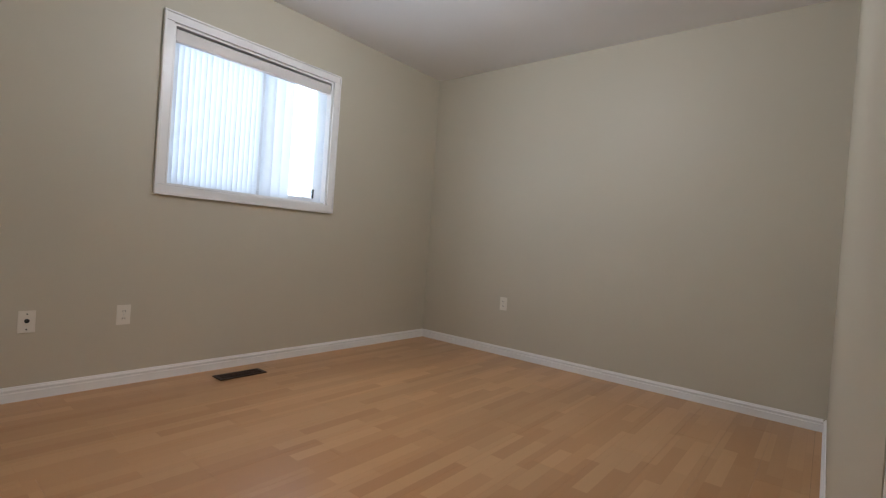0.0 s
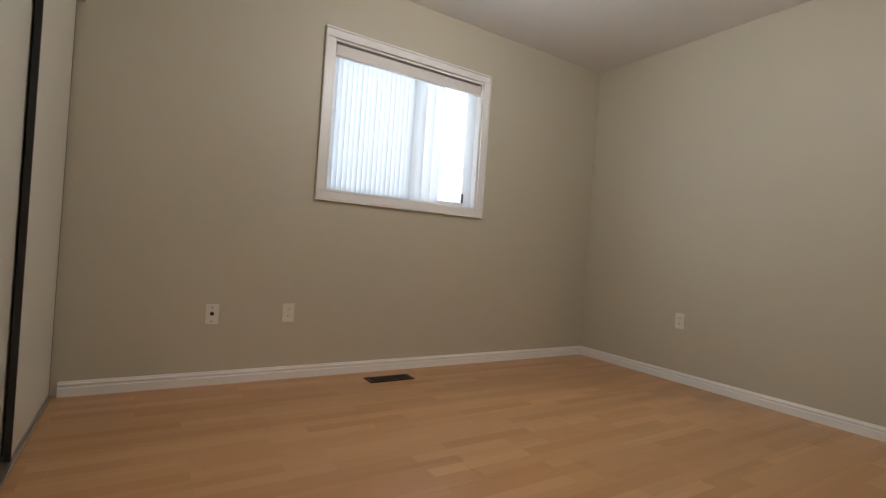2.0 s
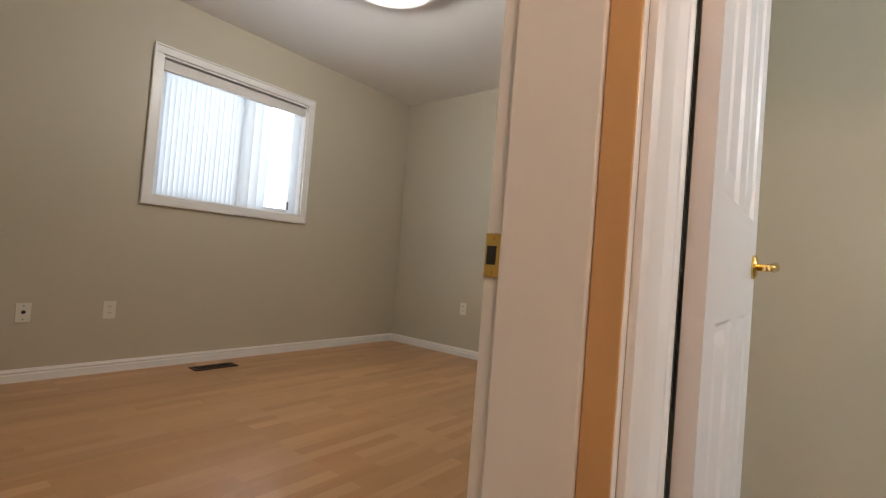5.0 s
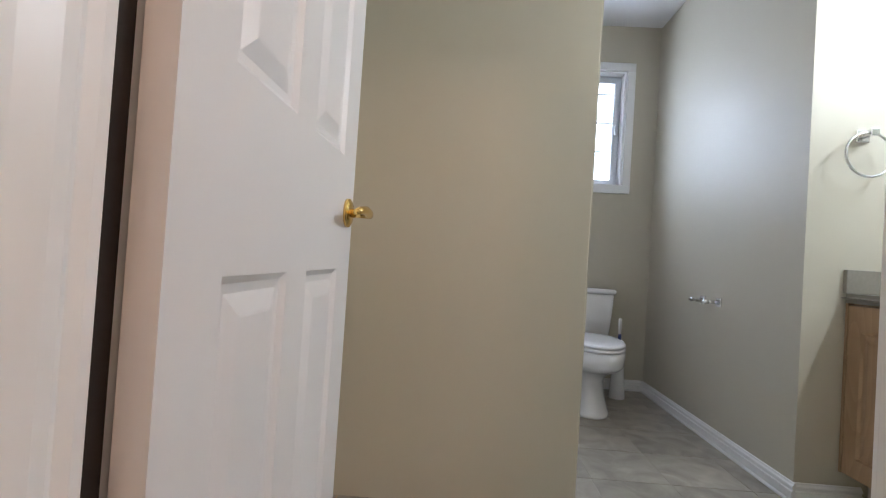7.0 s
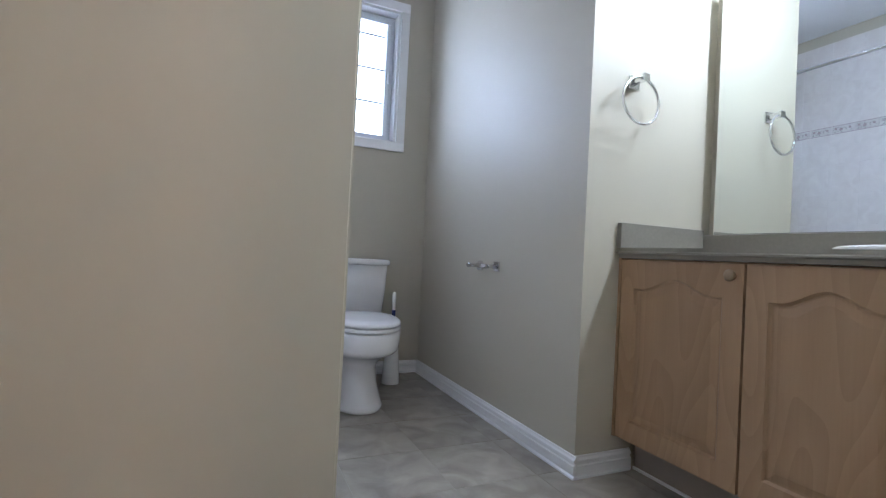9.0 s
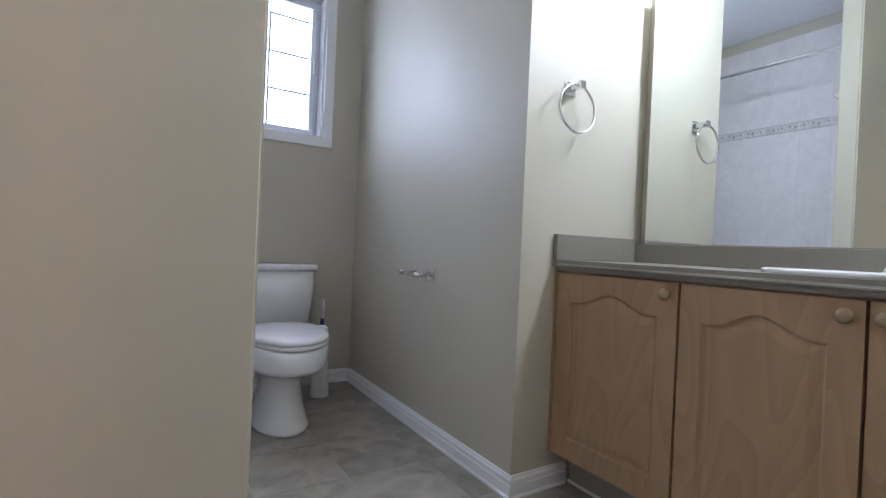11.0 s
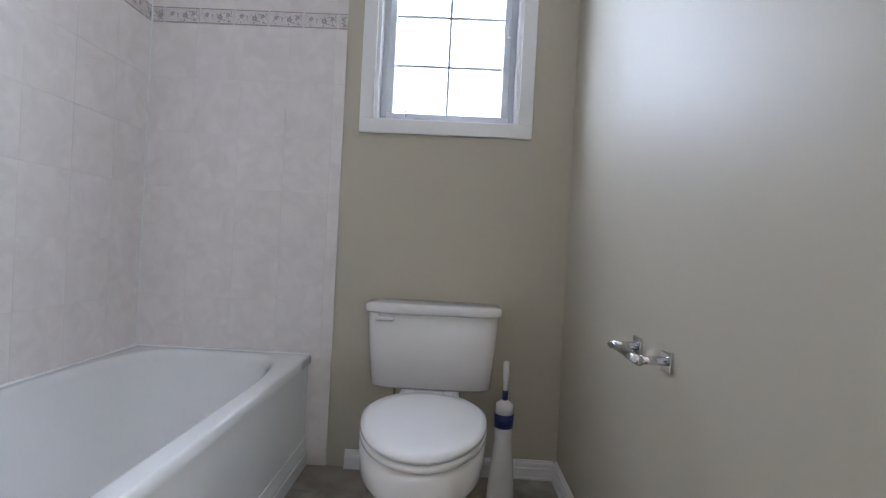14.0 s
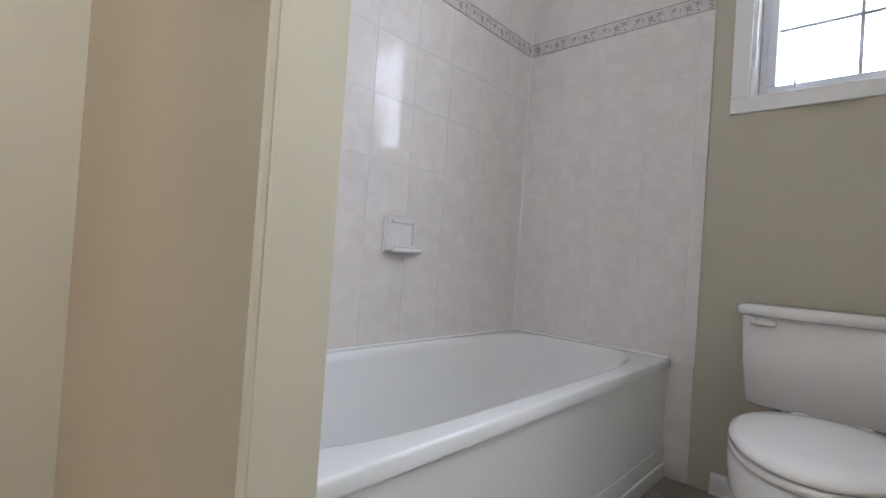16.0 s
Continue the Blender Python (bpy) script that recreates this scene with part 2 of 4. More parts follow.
BLUE = shader("navy_blue_plastic", (0.02, 0.035, 0.16), 0.35, vary=0.03, bump=0.0)
BRAID = shader("braided_steel_hose", (0.24, 0.23, 0.22), 0.4, metal=0.8, vary=0.25, scale=220, bump=0.2)
CREAM = shader("cream_plastic_head", (0.72, 0.66, 0.50), 0.35, vary=0.03, bump=0.0)
DAY = glow("bright_overcast_backdrop", (0.93, 0.96, 1.0), 1.5)
BULB = glow("lit_bulb", (1.0, 0.97, 0.9), 9.0)
HALLGLASS = glow("lit_warm_glass", (1.0, 0.76, 0.52), 6.0)
BRICKM = shader("grey_neighbour_wall", (0.42, 0.42, 0.43), 0.8, vary=0.1, scale=8)


# ---- mesh helpers ----
def box(bm, x0, x1, y0, y1, z0, z1):
    v = [bm.verts.new(p) for p in ((x0, y0, z0), (x1, y0, z0), (x1, y1, z0), (x0, y1, z0), (x0, y0, z1), (x1, y0, z1), (x1, y1, z1), (x0, y1, z1))]
    for f in ((3, 2, 1, 0), (4, 5, 6, 7), (0, 1, 5, 4), (1, 2, 6, 5), (2, 3, 7, 6), (3, 0, 4, 7)):
        bm.faces.new([v[i] for i in f])
    return bm


def boxes(*bs, bevel=0.0, seg=2):
    bm = bmesh.new()
    for b in bs:
        box(bm, *b)
    if bevel:
        bmesh.ops.bevel(bm, geom=bm.edges[:], offset=bevel, segments=seg, profile=0.5, affect="EDGES", clamp_overlap=True)
    return bm


def finish(name, bm, material, smooth=False):
    bmesh.ops.recalc_face_normals(bm, faces=bm.faces)
    me = bpy.data.meshes.new(name)
    if smooth:
        for f in bm.faces:
            f.smooth = True
    bm.to_mesh(me)
    bm.free()
    me.materials.append(material)
    return me


def solid(name, bm, material, label, category="", kind="", group="", smooth=False):
    ob = new(name, finish(name, bm, material, smooth))
    return tagged(ob, label, category, group, kind)


def part(name, bm, material, parent, label="", smooth=False):
    ob = new(name, finish(name, bm, material, smooth))
    ob.parent = parent
    if label:
        ob["label"] = label
    return ob


def thing(name, at, label, category, group=""):
    ob = new(name)
    ob.location = at
    ob.empty_display_size = 0.05
    return tagged(ob, label, category, group)


def tube(path, r, n=12, caps=True):
    """A round bar along a list of points."""
    bm = bmesh.new()
    pts = [Vector(p) for p in path]
    rings = []
    up = Vector((0.123, 0.31, 0.94)).normalized()
    for i, p in enumerate(pts):
        d = (pts[min(i + 1, len(pts) - 1)] - pts[max(i - 1, 0)]).normalized()
        a = d.cross(up).normalized()
        b = d.cross(a).normalized()
        rr = r[i] if isinstance(r, (list, tuple)) else r
        rings.append([bm.verts.new(p + a * rr * math.cos(2 * math.pi * k / n) + b * rr * math.sin(2 * math.pi * k / n)) for k in range(n)])
    for q, w in zip(rings, rings[1:]):
        for k in range(n):
            bm.faces.new((q[k], q[(k + 1) % n], w[(k + 1) % n], w[k]))
    if caps:
        bm.faces.new(rings[0])
        bm.faces.new(rings[-1])
    return bm


def loft(sections, close=True):
    """Closed outlines, one above another, joined into a skin."""
    bm = bmesh.new()
    rings = [[bm.verts.new(p) for p in s] for s in sections]
    for q, w in zip(rings, rings[1:]):
        n = len(q)
        for k in range(n):
            bm.faces.new((q[k], q[(k + 1) % n], w[(k + 1) % n], w[k]))
    if close:
        bm.faces.new(rings[0])
        bm.faces.new(rings[-1])
    return bm


def oval(cx, cy, z, a, b, n=40, p=2.0, back=None):
    """A rounded outline; p above 2 squares it; back flattens the +y half to that depth."""
    out = []
    for k in range(n):
        t = 2 * math.pi * k / n
        c, s = math.cos(t), math.sin(t)
        x = a * math.copysign(abs(c) ** (2 / p), c)
        y = b * math.copysign(abs(s) ** (2 / p), s)
        if back is not None and y > 0:
            y = back * math.copysign(abs(s) ** (2 / 3.2), s)
            x = a * math.copysign(abs(c) ** (2 / 3.2), c)
        out.append((cx + x, cy + y, z))
    return out


def extrude_profile(profile, p0, p1, out):
    """A moulding: profile of (depth, height) carried from p0 to p1, depth along out."""
    bm = bmesh.new()
    out = Vector(out)
    ends = [[bm.verts.new(Vector(p) + out * d + Vector((0, 0, h))) for d, h in profile] for p in (p0, p1)]
    n = len(profile)
    for k in range(n):
        bm.faces.new((ends[0][k], ends[0][(k + 1) % n], ends[1][(k + 1) % n], ends[1][k]))
    bm.faces.new(ends[0])
    bm.faces.new(ends[1])
    return bm


# ---- the structure ----
HB, HA = 2.62, 2.69          # bedroom and bathroom ceiling heights
XW, YN, XE = -5.17, -0.20, -1.92   # bedroom inner faces
TILEX = -1.838               # wall behind the tub tiles
ENTRY = -1.715               # hall face of the wall beside the bedroom door
ENTRY_B = -1.80              # the same wall inside the bathroom, behind its open door
WING_S, WING_N, WING_E = -1.838, -1.742, -0.920
PIL = -1.585                 # towel-ring wall
MIRX = 0.662
S0, S1 = -3.17, -3.05        # wall with the bathroom doorway
DX0, DX1 = -1.69, -0.93      # bathroom doorway
DY0, DY1 = -4.19, -3.375      # bedroom doorway
DH = 2.07
TOP = 2.80
BW = (-2.727, -1.512, 1.205, 2.208)    # bedroom window opening: y0 y1 z0 z1
TW = (-0.855, -0.235, 1.488, 2.352)    # bathroom window opening: x0 x1 z0 z1


def wall(name, *bs):
    return solid(name, boxes(*bs), PAINT, "beige painted plaster wall", "wall", "structure")


wall("wall_west", (XW - 0.2, XW, -5.0, BW[0], 0, TOP), (XW - 0.2, XW, BW[1], 0.2, 0, TOP),
     (XW - 0.2, XW, BW[0], BW[1], 0, BW[2]), (XW - 0.2, XW, BW[0], BW[1], BW[3], TOP))
wall("wall_north_1", (XW, XE, YN, 0.2, 0, TOP))
wall("wall_between", (XE, TILEX, WING_N, 0.2, 0, TOP), (XE, ENTRY, DY1 + 0.02, S1, 0, TOP), (XE, ENTRY_B, S1, WING_N, 0, TOP))
wall("wall_over_doorway", (XE, ENTRY, DY0, DY1 + 0.02, DH, TOP))
wall("wall_beside_doorway", (XE, ENTRY, -5.0, DY0, 0, TOP))
wall("wall_north_2", (TILEX, TW[0], 0, 0.2, 0, TOP), (TW[1], 0.8, 0, 0.2, 0, TOP),
     (TW[0], TW[1], 0, 0.2, 0, TW[2]), (TW[0], TW[1], 0, 0.2, TW[3], TOP))
bmw = boxes((0, 0.8, PIL, 0, 0, TOP))
solid("wall_alcove", bmw, PAINT, "beige painted wall block beside the toilet", "wall", "structure")
wall("wall_mirror", (MIRX, 0.8, S1, PIL, 0, TOP))
bmw = boxes((ENTRY_B, WING_E, WING_S, WING_N, 0, TOP))
bmesh.ops.bevel(bmw, geom=[e for e in bmw.edges if abs(e.verts[0].co.x - WING_E) < 1e-4 and abs(e.verts[1].co.x - WING_E) < 1e-4 and abs(e.verts[0].co.z - e.verts[1].co.z) > 1],
                offset=0.008, segments=3, affect="EDGES")
solid("wall_wing", bmw, PAINT, "beige painted wing wall at the tub's foot", "wall", "structure")
wall("wall_south_1", (DX1 + 0.02, 0.8, S0, S1, 0, TOP), (DX0 - 0.02, DX1 + 0.02, S0, S1, DH, TOP))
wall("wall_hall_east", (0.7, 0.8, -5.0, S0, 0, TOP))
wall("wall_hall_south", (XW - 0.2, 0.8, -5.12, -5.0, 0, TOP))
wall("wall_closet", (XW, -2.7, -4.16, -4.017, 2.13, TOP), (-3.62, -2.7, -4.16, -4.017, 0, 2.13))
wall("wall_closet_return", (-2.7, XE, -4.27, -4.17, 0, TOP))
solid("ceiling_1", boxes((XW - 0.2, XE, -5.12, 0.2, HB, HB + 0.05)), CEIL, "white flat painted bedroom ceiling", "ceiling", "structure")
solid("ceiling_2", boxes((XE, 0.8, -5.12, 0.2, HA, HA + 0.05)), CEIL, "white flat painted bathroom ceiling", "ceiling", "structure")
floor_bed = solid("floor_bedroom", boxes((XW - 0.2, XE + 0.10, -5.12, 0.2, -0.10, -0.008), (XE + 0.10, 0.8, -5.12, S0 + 0.05, -0.10, -0.008)), SUB,
                  "beech laminate floor in short strips", "floor", "structure")
floor_bath = solid("floor_bathroom", boxes((XE + 0.10, 0.8, S0 + 0.05, 0.2, -0.10, -0.0004)), GROUTF,
                   "greige stone-look tiled floor", "floor", "structure")
solid("ground", boxes((-60, 60, -60, 60, -0.35, -0.12)), BRICKM, "grey ground outside the house", "ground", "structure")

# baseboards
BASE = [(0, 0), (0.016, 0), (0.016, 0.044), (0.010, 0.047), (0.009, 0.054), (0.015, 0.058), (0.014, 0.064), (0.008, 0.070), (0.006, 0.076), (0, 0.077)]


def baseboard(p0, p1, out):
    solid("baseboard", extrude_profile(BASE, (*p0, 0), (*p1, 0), (*out, 0)), TRIM, "white moulded painted baseboard", "baseboard", "structure")


baseboard((XW, -4.02), (XW, YN), (1, 0))
baseboard((XW + 0.015, YN), (XE - 0.015, YN), (0, -1))
baseboard((XE, YN), (XE, DY1 + 0.03), (-1, 0))
baseboard((-0.905, 0), (-0.015, 0), (0, -1))
baseboard((0, 0), (0, PIL - 0.015), (-1, 0))
baseboard((0, PIL), (0.26, PIL), (0, -1))
baseboard((ENTRY_B, S1), (ENTRY_B, WING_S - 0.015), (1, 0))

SHOE = [(0.016, 0.001), (0.024, 0.001), (0.023, 0.007), (0.0165, 0.012)]
for p0, p1, out in (((-0.024, 0), (-0.905, 0), (0, -1)), ((0, -0.024), (0, PIL - 0.024), (-1, 0)), ((-0.016, PIL), (0.25, PIL), (0, -1))):
    solid("trim", extrude_profile(SHOE, (*p0, 0), (*p1, 0), (*out, 0)), TUBM, "white caulk line under the baseboard", "trim", "structure")

# bedroom doorway: jamb with stop, casing
jamb = tagged(new("door_1"), "white painted door jamb with brass strike plate", "door frame", "", "structure")
part("jamb", boxes((XE + 0.001, ENTRY + 0.02, DY1, DY1 + 0.019, 0, DH), bevel=0.0015), TRIM, jamb)
part("jamb", boxes((XE - 0.012, ENTRY + 0.02, DY0, DY0 + 0.019, 0, DH), bevel=0.0015), TRIM, jamb)
part("head_jamb", boxes((XE - 0.012, ENTRY + 0.02, DY0 + 0.019, DY1, DH - 0.019, DH), bevel=0.0015), TRIM, jamb)
part("door_stop", boxes((XE + 0.035, XE + 0.178, DY1 - 0.014, DY1 - 0.0005, 0, DH - 0.02), bevel=0.003), TRIM, jamb)
part("weather_strip", boxes((XE + 0.179, XE + 0.2245, DY1 - 0.006, DY1 - 0.0005, 0, DH - 0.02), bevel=0.002), STRIP, jamb, "orange-brown wooden rabbet strip")
sp = part("strike_plate", boxes((XE + 0.0015, XE + 0.030, DY1 - 0.003, DY1 - 0.0004, 0.895, 0.965), bevel=0.001), BRASS, jamb, "worn brass strike plate")
part("latch_hole", boxes((XE + 0.006, XE + 0.022, DY1 - 0.0045, DY1 - 0.003, 0.915, 0.945)), BLACK, sp)
for zz in (0.903, 0.957):
    part("screw", tube([(XE + 0.014, DY1 - 0.0048, zz), (XE + 0.014, DY1 - 0.003, zz)], 0.004), BRASS, sp)


def casing(parent, x, y0, y1, z1, out, axis):
    """An upright moulded casing board; axis tells along which way it is wide."""
    prof = [(0, 0), (0, 0.011), (0.10, 0.016), (0.22, 0.016), (0.30, 0.012), (0.55, 0.014), (0.72, 0.020), (0.80, 0.020), (0.86, 0.015), (0.93, 0.020), (1, 0.020), (1, 0)]
    bm = bmesh.new()
    ends = []
    for z in (0, z1):
        ring = []
        for u, d in prof:
            w = y0 + (y1 - y0) * u
            ring.append(bm.verts.new((x + out * d, w, z) if axis == "y" else (w, x + out * d, z)))
        ends.append(ring)
    n = len(prof)
    for k in range(n):
        bm.faces.new((ends[0][k], ends[0][(k + 1) % n], ends[1][(k + 1) % n], ends[1][k]))
    bm.faces.new(ends[0])
    bm.faces.new(ends[1])
    part("casing", bm, TRIM, parent)


casing(jamb, ENTRY + 0.0205, DY1 + 0.020, S0 - 0.006, DH + 0.07, 1, "y")
solid("wall_sliver", boxes((ENTRY + 0.0005, ENTRY + 0.020, DY1 + 0.0195, S0 - 0.004, 0, DH + 0.08)), PAINT, "beige painted plaster wall strip", "wall", "structure")

# bathroom doorway and its open door
frame2 = tagged(new("door_2"), "white painted bathroom door frame", "door frame", "", "structure")
part("jamb", boxes((DX1, DX1 + 0.019, S0 - 0.012, S1 + 0.012, 0, DH), bevel=0.0015), TRIM, frame2)
part("jamb", boxes((DX0 - 0.019, DX0, S0 + 0.021, S1, 0, DH), bevel=0.0015), TRIM, frame2)
part("head_jamb", boxes((DX0, DX1, S0 - 0.012, S1 + 0.012, DH - 0.019, DH), bevel=0.0015), TRIM, frame2)
part("door_stop", boxes((DX1 - 0.012, DX1 - 0.0004, S0 + 0.025, S0 + 0.06, 0, DH - 0.02), bevel=0.002), TRIM, frame2)
# added dark strip: paints the hinge gap's shade, no part of the frame
part("hinge_gap_shade", boxes((DX0 - 0.018, DX0 + 0.012, S0 - 0.004, S0 + 0.020, 0, DH - 0.02)), DARKGAP, frame2, "dark strip painting the shade in the hinge gap")
casing(frame2, S0 - 0.0125, DX1 + 0.006, DX1 + 0.07, DH + 0.07, -1, "x")
casing(frame2, S1 + 0.0125, DX1 + 0.006, DX1 + 0.07, DH + 0.07, 1, "x")
part("strike_plate", boxes((DX1 - 0.003, DX1 - 0.0004, S1 - 0.035, S1 - 0.005, 0.92, 0.99), bevel=0.001), BRASS, frame2, "brass strike plate")


def panel_door():
    """Six-panel door open against the wall: face at x = 0 towards +x, hinge at y = 0, free edge at y = W."""
    W, H, T = 0.690, 2.03, 0.034
    d = thing("bathroom_door", (-1.672, -3.148, 0.012), "white six-panel door, open, with brass lever handle", "door")
    st, mid = 0.105, 0.09
    pw = (W - 2 * st - mid) / 2
    cols = [(st, st + pw), (st + pw + mid, W - st)]
    rows = [(0.21, 0.83), (1.07, 1.66), (1.76, 1.92)]
    bm = bmesh.new()
    ys = sorted({0, W, *[v for c in cols for v in c]})
    zs = sorted({0, H, *[v for r in rows for v in r]})
    grid = {}
    for y in ys:
        for z in zs:
            grid[y, z] = bm.verts.new((T, y, z))
    for i in range(len(ys) - 1):
        for j in range(len(zs) - 1):
            y0, y1, z0, z1 = ys[i], ys[i + 1], zs[j], zs[j + 1]
            corner = [grid[y0, z0], grid[y1, z0], grid[y1, z1], grid[y0, z1]]
            if (y0, y1) in cols and (z0, z1) in rows:
                prev = corner
                for inset, depth in ((0.010, -0.008), (0.022, -0.009), (0.048, -0.002), (0.052, -0.0015)):
                    ring = [bm.verts.new((T + depth, yy, zz)) for yy, zz in
                            ((y0 + inset, z0 + inset), (y1 - inset, z0 + inset), (y1 - inset, z1 - inset), (y0 + inset, z1 - inset))]
                    for k in range(4):
                        bm.faces.new((prev[k], prev[(k + 1) % 4], ring[(k + 1) % 4], ring[k]))
                    prev = ring
                bm.faces.new(prev)
            else:
                bm.faces.new(corner)
    back = [bm.verts.new(p) for p in ((0, 0, 0), (0, W, 0), (0, W, H), (0, 0, H))]
    bm.faces.new(back)
    edge = {"b": [grid[y, 0] for y in ys], "t": [grid[y, H] for y in ys], "l": [grid[0, z] for z in zs], "r": [grid[W, z] for z in zs]}
    bm.faces.new([back[0], back[1]] + edge["b"][::-1])
    bm.faces.new([back[3], back[2]] + edge["t"][::-1])
    bm.faces.new([back[0], back[3]] + edge["l"][::-1])
    bm.faces.new([back[1], back[2]] + edge["r"][::-1])
    part("leaf", bm, DOORPAINT, d)
    ky, kz = W - 0.052, 0.953
    h = part("lever_handle", tube([(T, ky, kz), (T + 0.006, ky, kz), (T + 0.011, ky, kz), (T + 0.012, ky, kz)], [0.032, 0.032, 0.024, 0.012], 24), BRASS, d, "polished brass lever handle", True)
    part("stem", tube([(T + 0.01, ky, kz), (T + 0.05, ky, kz)], 0.010), BRASS, h, "", True)
    part("lever", tube([(T + 0.047, ky + 0.012, kz), (T + 0.05, ky - 0.01, kz + 0.001), (T + 0.052, ky - 0.045, kz + 0.004), (T + 0.050, ky - 0.085, kz), (T + 0.046, ky - 0.108, kz - 0.006)],
                       [0.011, 0.011, 0.0095, 0.008, 0.006]), BRASS, h, "", True)
    part("latch_plate", boxes((0.006, T - 0.006, W + 0.0002, W + 0.002, kz - 0.03, kz + 0.03)), BRASS, d, "brass latch plate")


panel_door()


# ---- windows ----
def frame_bars(y0, y1, z0, z1, w, d0, d1, axis, at):
    """Four bars round an opening. axis 'x': the frame lies in a plane of x."""
    out = []
    for a0, a1, b0, b1 in ((y0, y1, z0, z0 + w), (y0, y1, z1 - w, z1), (y0, y0 + w, z0 + w, z1 - w), (y1 - w, y1, z0 + w, z1 - w)):
        out.append((at + d0, at + d1, a0, a1, b0, b1) if axis == "x" else (a0, a1, at + d0, at + d1, b0, b1))
    return out


win1 = tagged(new("window_1"), "white sliding window in a moulded white casing", "window", "", "structure")
y0, y1, z0, z1 = BW
for b in frame_bars(y0 - 0.052, y1 + 0.052, z0 - 0.052, z1 + 0.052, 0.055, 0.0005, 0.018, "x", XW):
    part("casing", boxes(b, bevel=0.004), TRIM, win1)
for b in frame_bars(y0 - 0.060, y1 + 0.060, z0 - 0.060, z1 + 0.060, 0.014, 0.0003, 0.024, "x", XW):
    part("casing_bead", boxes(b, bevel=0.004), TRIM, win1)
for b in frame_bars(y0 + 0.003, y1 - 0.003, z0 + 0.003, z1 - 0.003, 0.014, -0.15, 0.0, "x", XW):
    part("reveal", boxes(b), TRIM, win1)
for b in frame_bars(y0 + 0.018, y1 - 0.018, z0 + 0.018, z1 - 0.018, 0.035, -0.15, -0.09, "x", XW):
    part("window_frame", boxes(b, bevel=0.003), PVC, win1)
part("meeting_stile", boxes((XW - 0.135, XW - 0.085, -2.085, -2.035, z0 + 0.053, z1 - 0.053), bevel=0.004), PVC, win1)
for a, b in ((y0 + 0.05, -2.085), (-2.035, y1 - 0.05)):
    g = part("pane", boxes((XW - 0.118, XW - 0.114, a, b, z0 + 0.05, z1 - 0.05)), GLASS, win1)
    g.visible_shadow = False
part("latch", boxes((XW - 0.088, XW - 0.070, y1 - 0.085, y1 - 0.068, z0 + 0.05, z0 + 0.125), bevel=0.003), DARKMETAL, win1, "grey window latch")

blind = thing("vertical_blind", (XW, -2.1, z1 - 0.02), "white sheer vertical blind hung inside the window", "blind")
blind.location = (0, 0, 0)
bm = boxes((XW - 0.045, XW - 0.010, y0 + 0.022, y1 - 0.018, z1 - 0.105, z1 - 0.030), bevel=0.004)
part("valance", bm, VALANCE, blind, "white blind valance")
part("head_rail", boxes((XW - 0.075, XW - 0.047, y0 + 0.03, y1 - 0.03, z1 - 0.06, z1 - 0.02), bevel=0.002), DARKMETAL, blind)


def slat(y, w, turn):
    bm = bmesh.new()
    n = 5
    cols = []
    for k in range(n):
        u = k / (n - 1) - 0.5
        bow = 0.006 * (1 - 4 * u * u)
        dx = math.sin(turn) * u * w + math.cos(turn) * bow
        dy = math.cos(turn) * u * w - math.sin(turn) * bow
        cols.append([bm.verts.new((XW - 0.062 + dx, y + dy, zz)) for zz in (z0 + 0.012, z1 - 0.06)])
    for a, b in zip(cols, cols[1:]):
        bm.faces.new((a[0], b[0], b[1], a[1]))
    part("slat", bm, BLIND, blind, "", True)


for k in range(17):
    slat(y0 + 0.04 + k * 0.036, 0.046, radians(38 + 6 * math.sin(k * 2.1)))
for k in range(3):
    slat(-2.02 + k * 0.075, 0.085, radians(10))
slat(y1 - 0.055, 0.07, radians(30))

win2 = tagged(new("window_2"), "white casement window with six panes above the toilet", "window", "", "structure")
x0, x1, z0, z1 = TW
for b in frame_bars(x0 - 0.058, x1 + 0.058, z0 - 0.050, z1 + 0.058, 0.060, -0.016, -0.0005, "y", 0):
    part("casing", boxes(b, bevel=0.003), TRIM, win2)
for b in frame_bars(x0 + 0.002, x1 - 0.002, z0 + 0.002, z1 - 0.002, 0.014, 0.0, 0.13, "y", 0):
    part("reveal", boxes(b), TRIM, win2)
for b in frame_bars(x0 + 0.016, x1 - 0.016, z0 + 0.016, z1 - 0.016, 0.026, 0.075, 0.13, "y", 0):
    part("window_frame", boxes(b, bevel=0.003), PVC, win2)
for b in frame_bars(x0 + 0.040, x1 - 0.040, z0 + 0.026, z1 - 0.040, 0.032, 0.060, 0.12, "y", 0):
    part("sash", boxes(b, bevel=0.004), PVC, win2)
gx0, gx1, gz0, gz1 = x0 + 0.072, x1 - 0.072, z0 + 0.058, z1 - 0.072
g = part("pane", boxes((gx0, gx1, 0.088, 0.092, gz0, gz1)), GLASS, win2)
g.visible_shadow = False
xm = (gx0 + gx1) / 2
part("muntin", boxes((xm - 0.006, xm + 0.006, 0.093, 0.099, gz0, gz1)), PVC, win2)
for zz in (1.765, 1.985, 2.205):
    part("muntin", boxes((gx0, xm - 0.006, 0.093, 0.099, zz - 0.006, zz + 0.006), (xm + 0.006, gx1, 0.093, 0.099, zz - 0.006, zz + 0.006)), PVC, win2)
crank = part("crank", boxes((x0 + 0.10, x0 + 0.17, 0.035, 0.06, z0 + 0.016, z0 + 0.034), bevel=0.004), PVC, win2, "white window crank")
part("crank_arm", tube([(x0 + 0.135, 0.045, z0 + 0.034), (x0 + 0.132, 0.04, z0 + 0.066)], 0.004), ALU, crank)
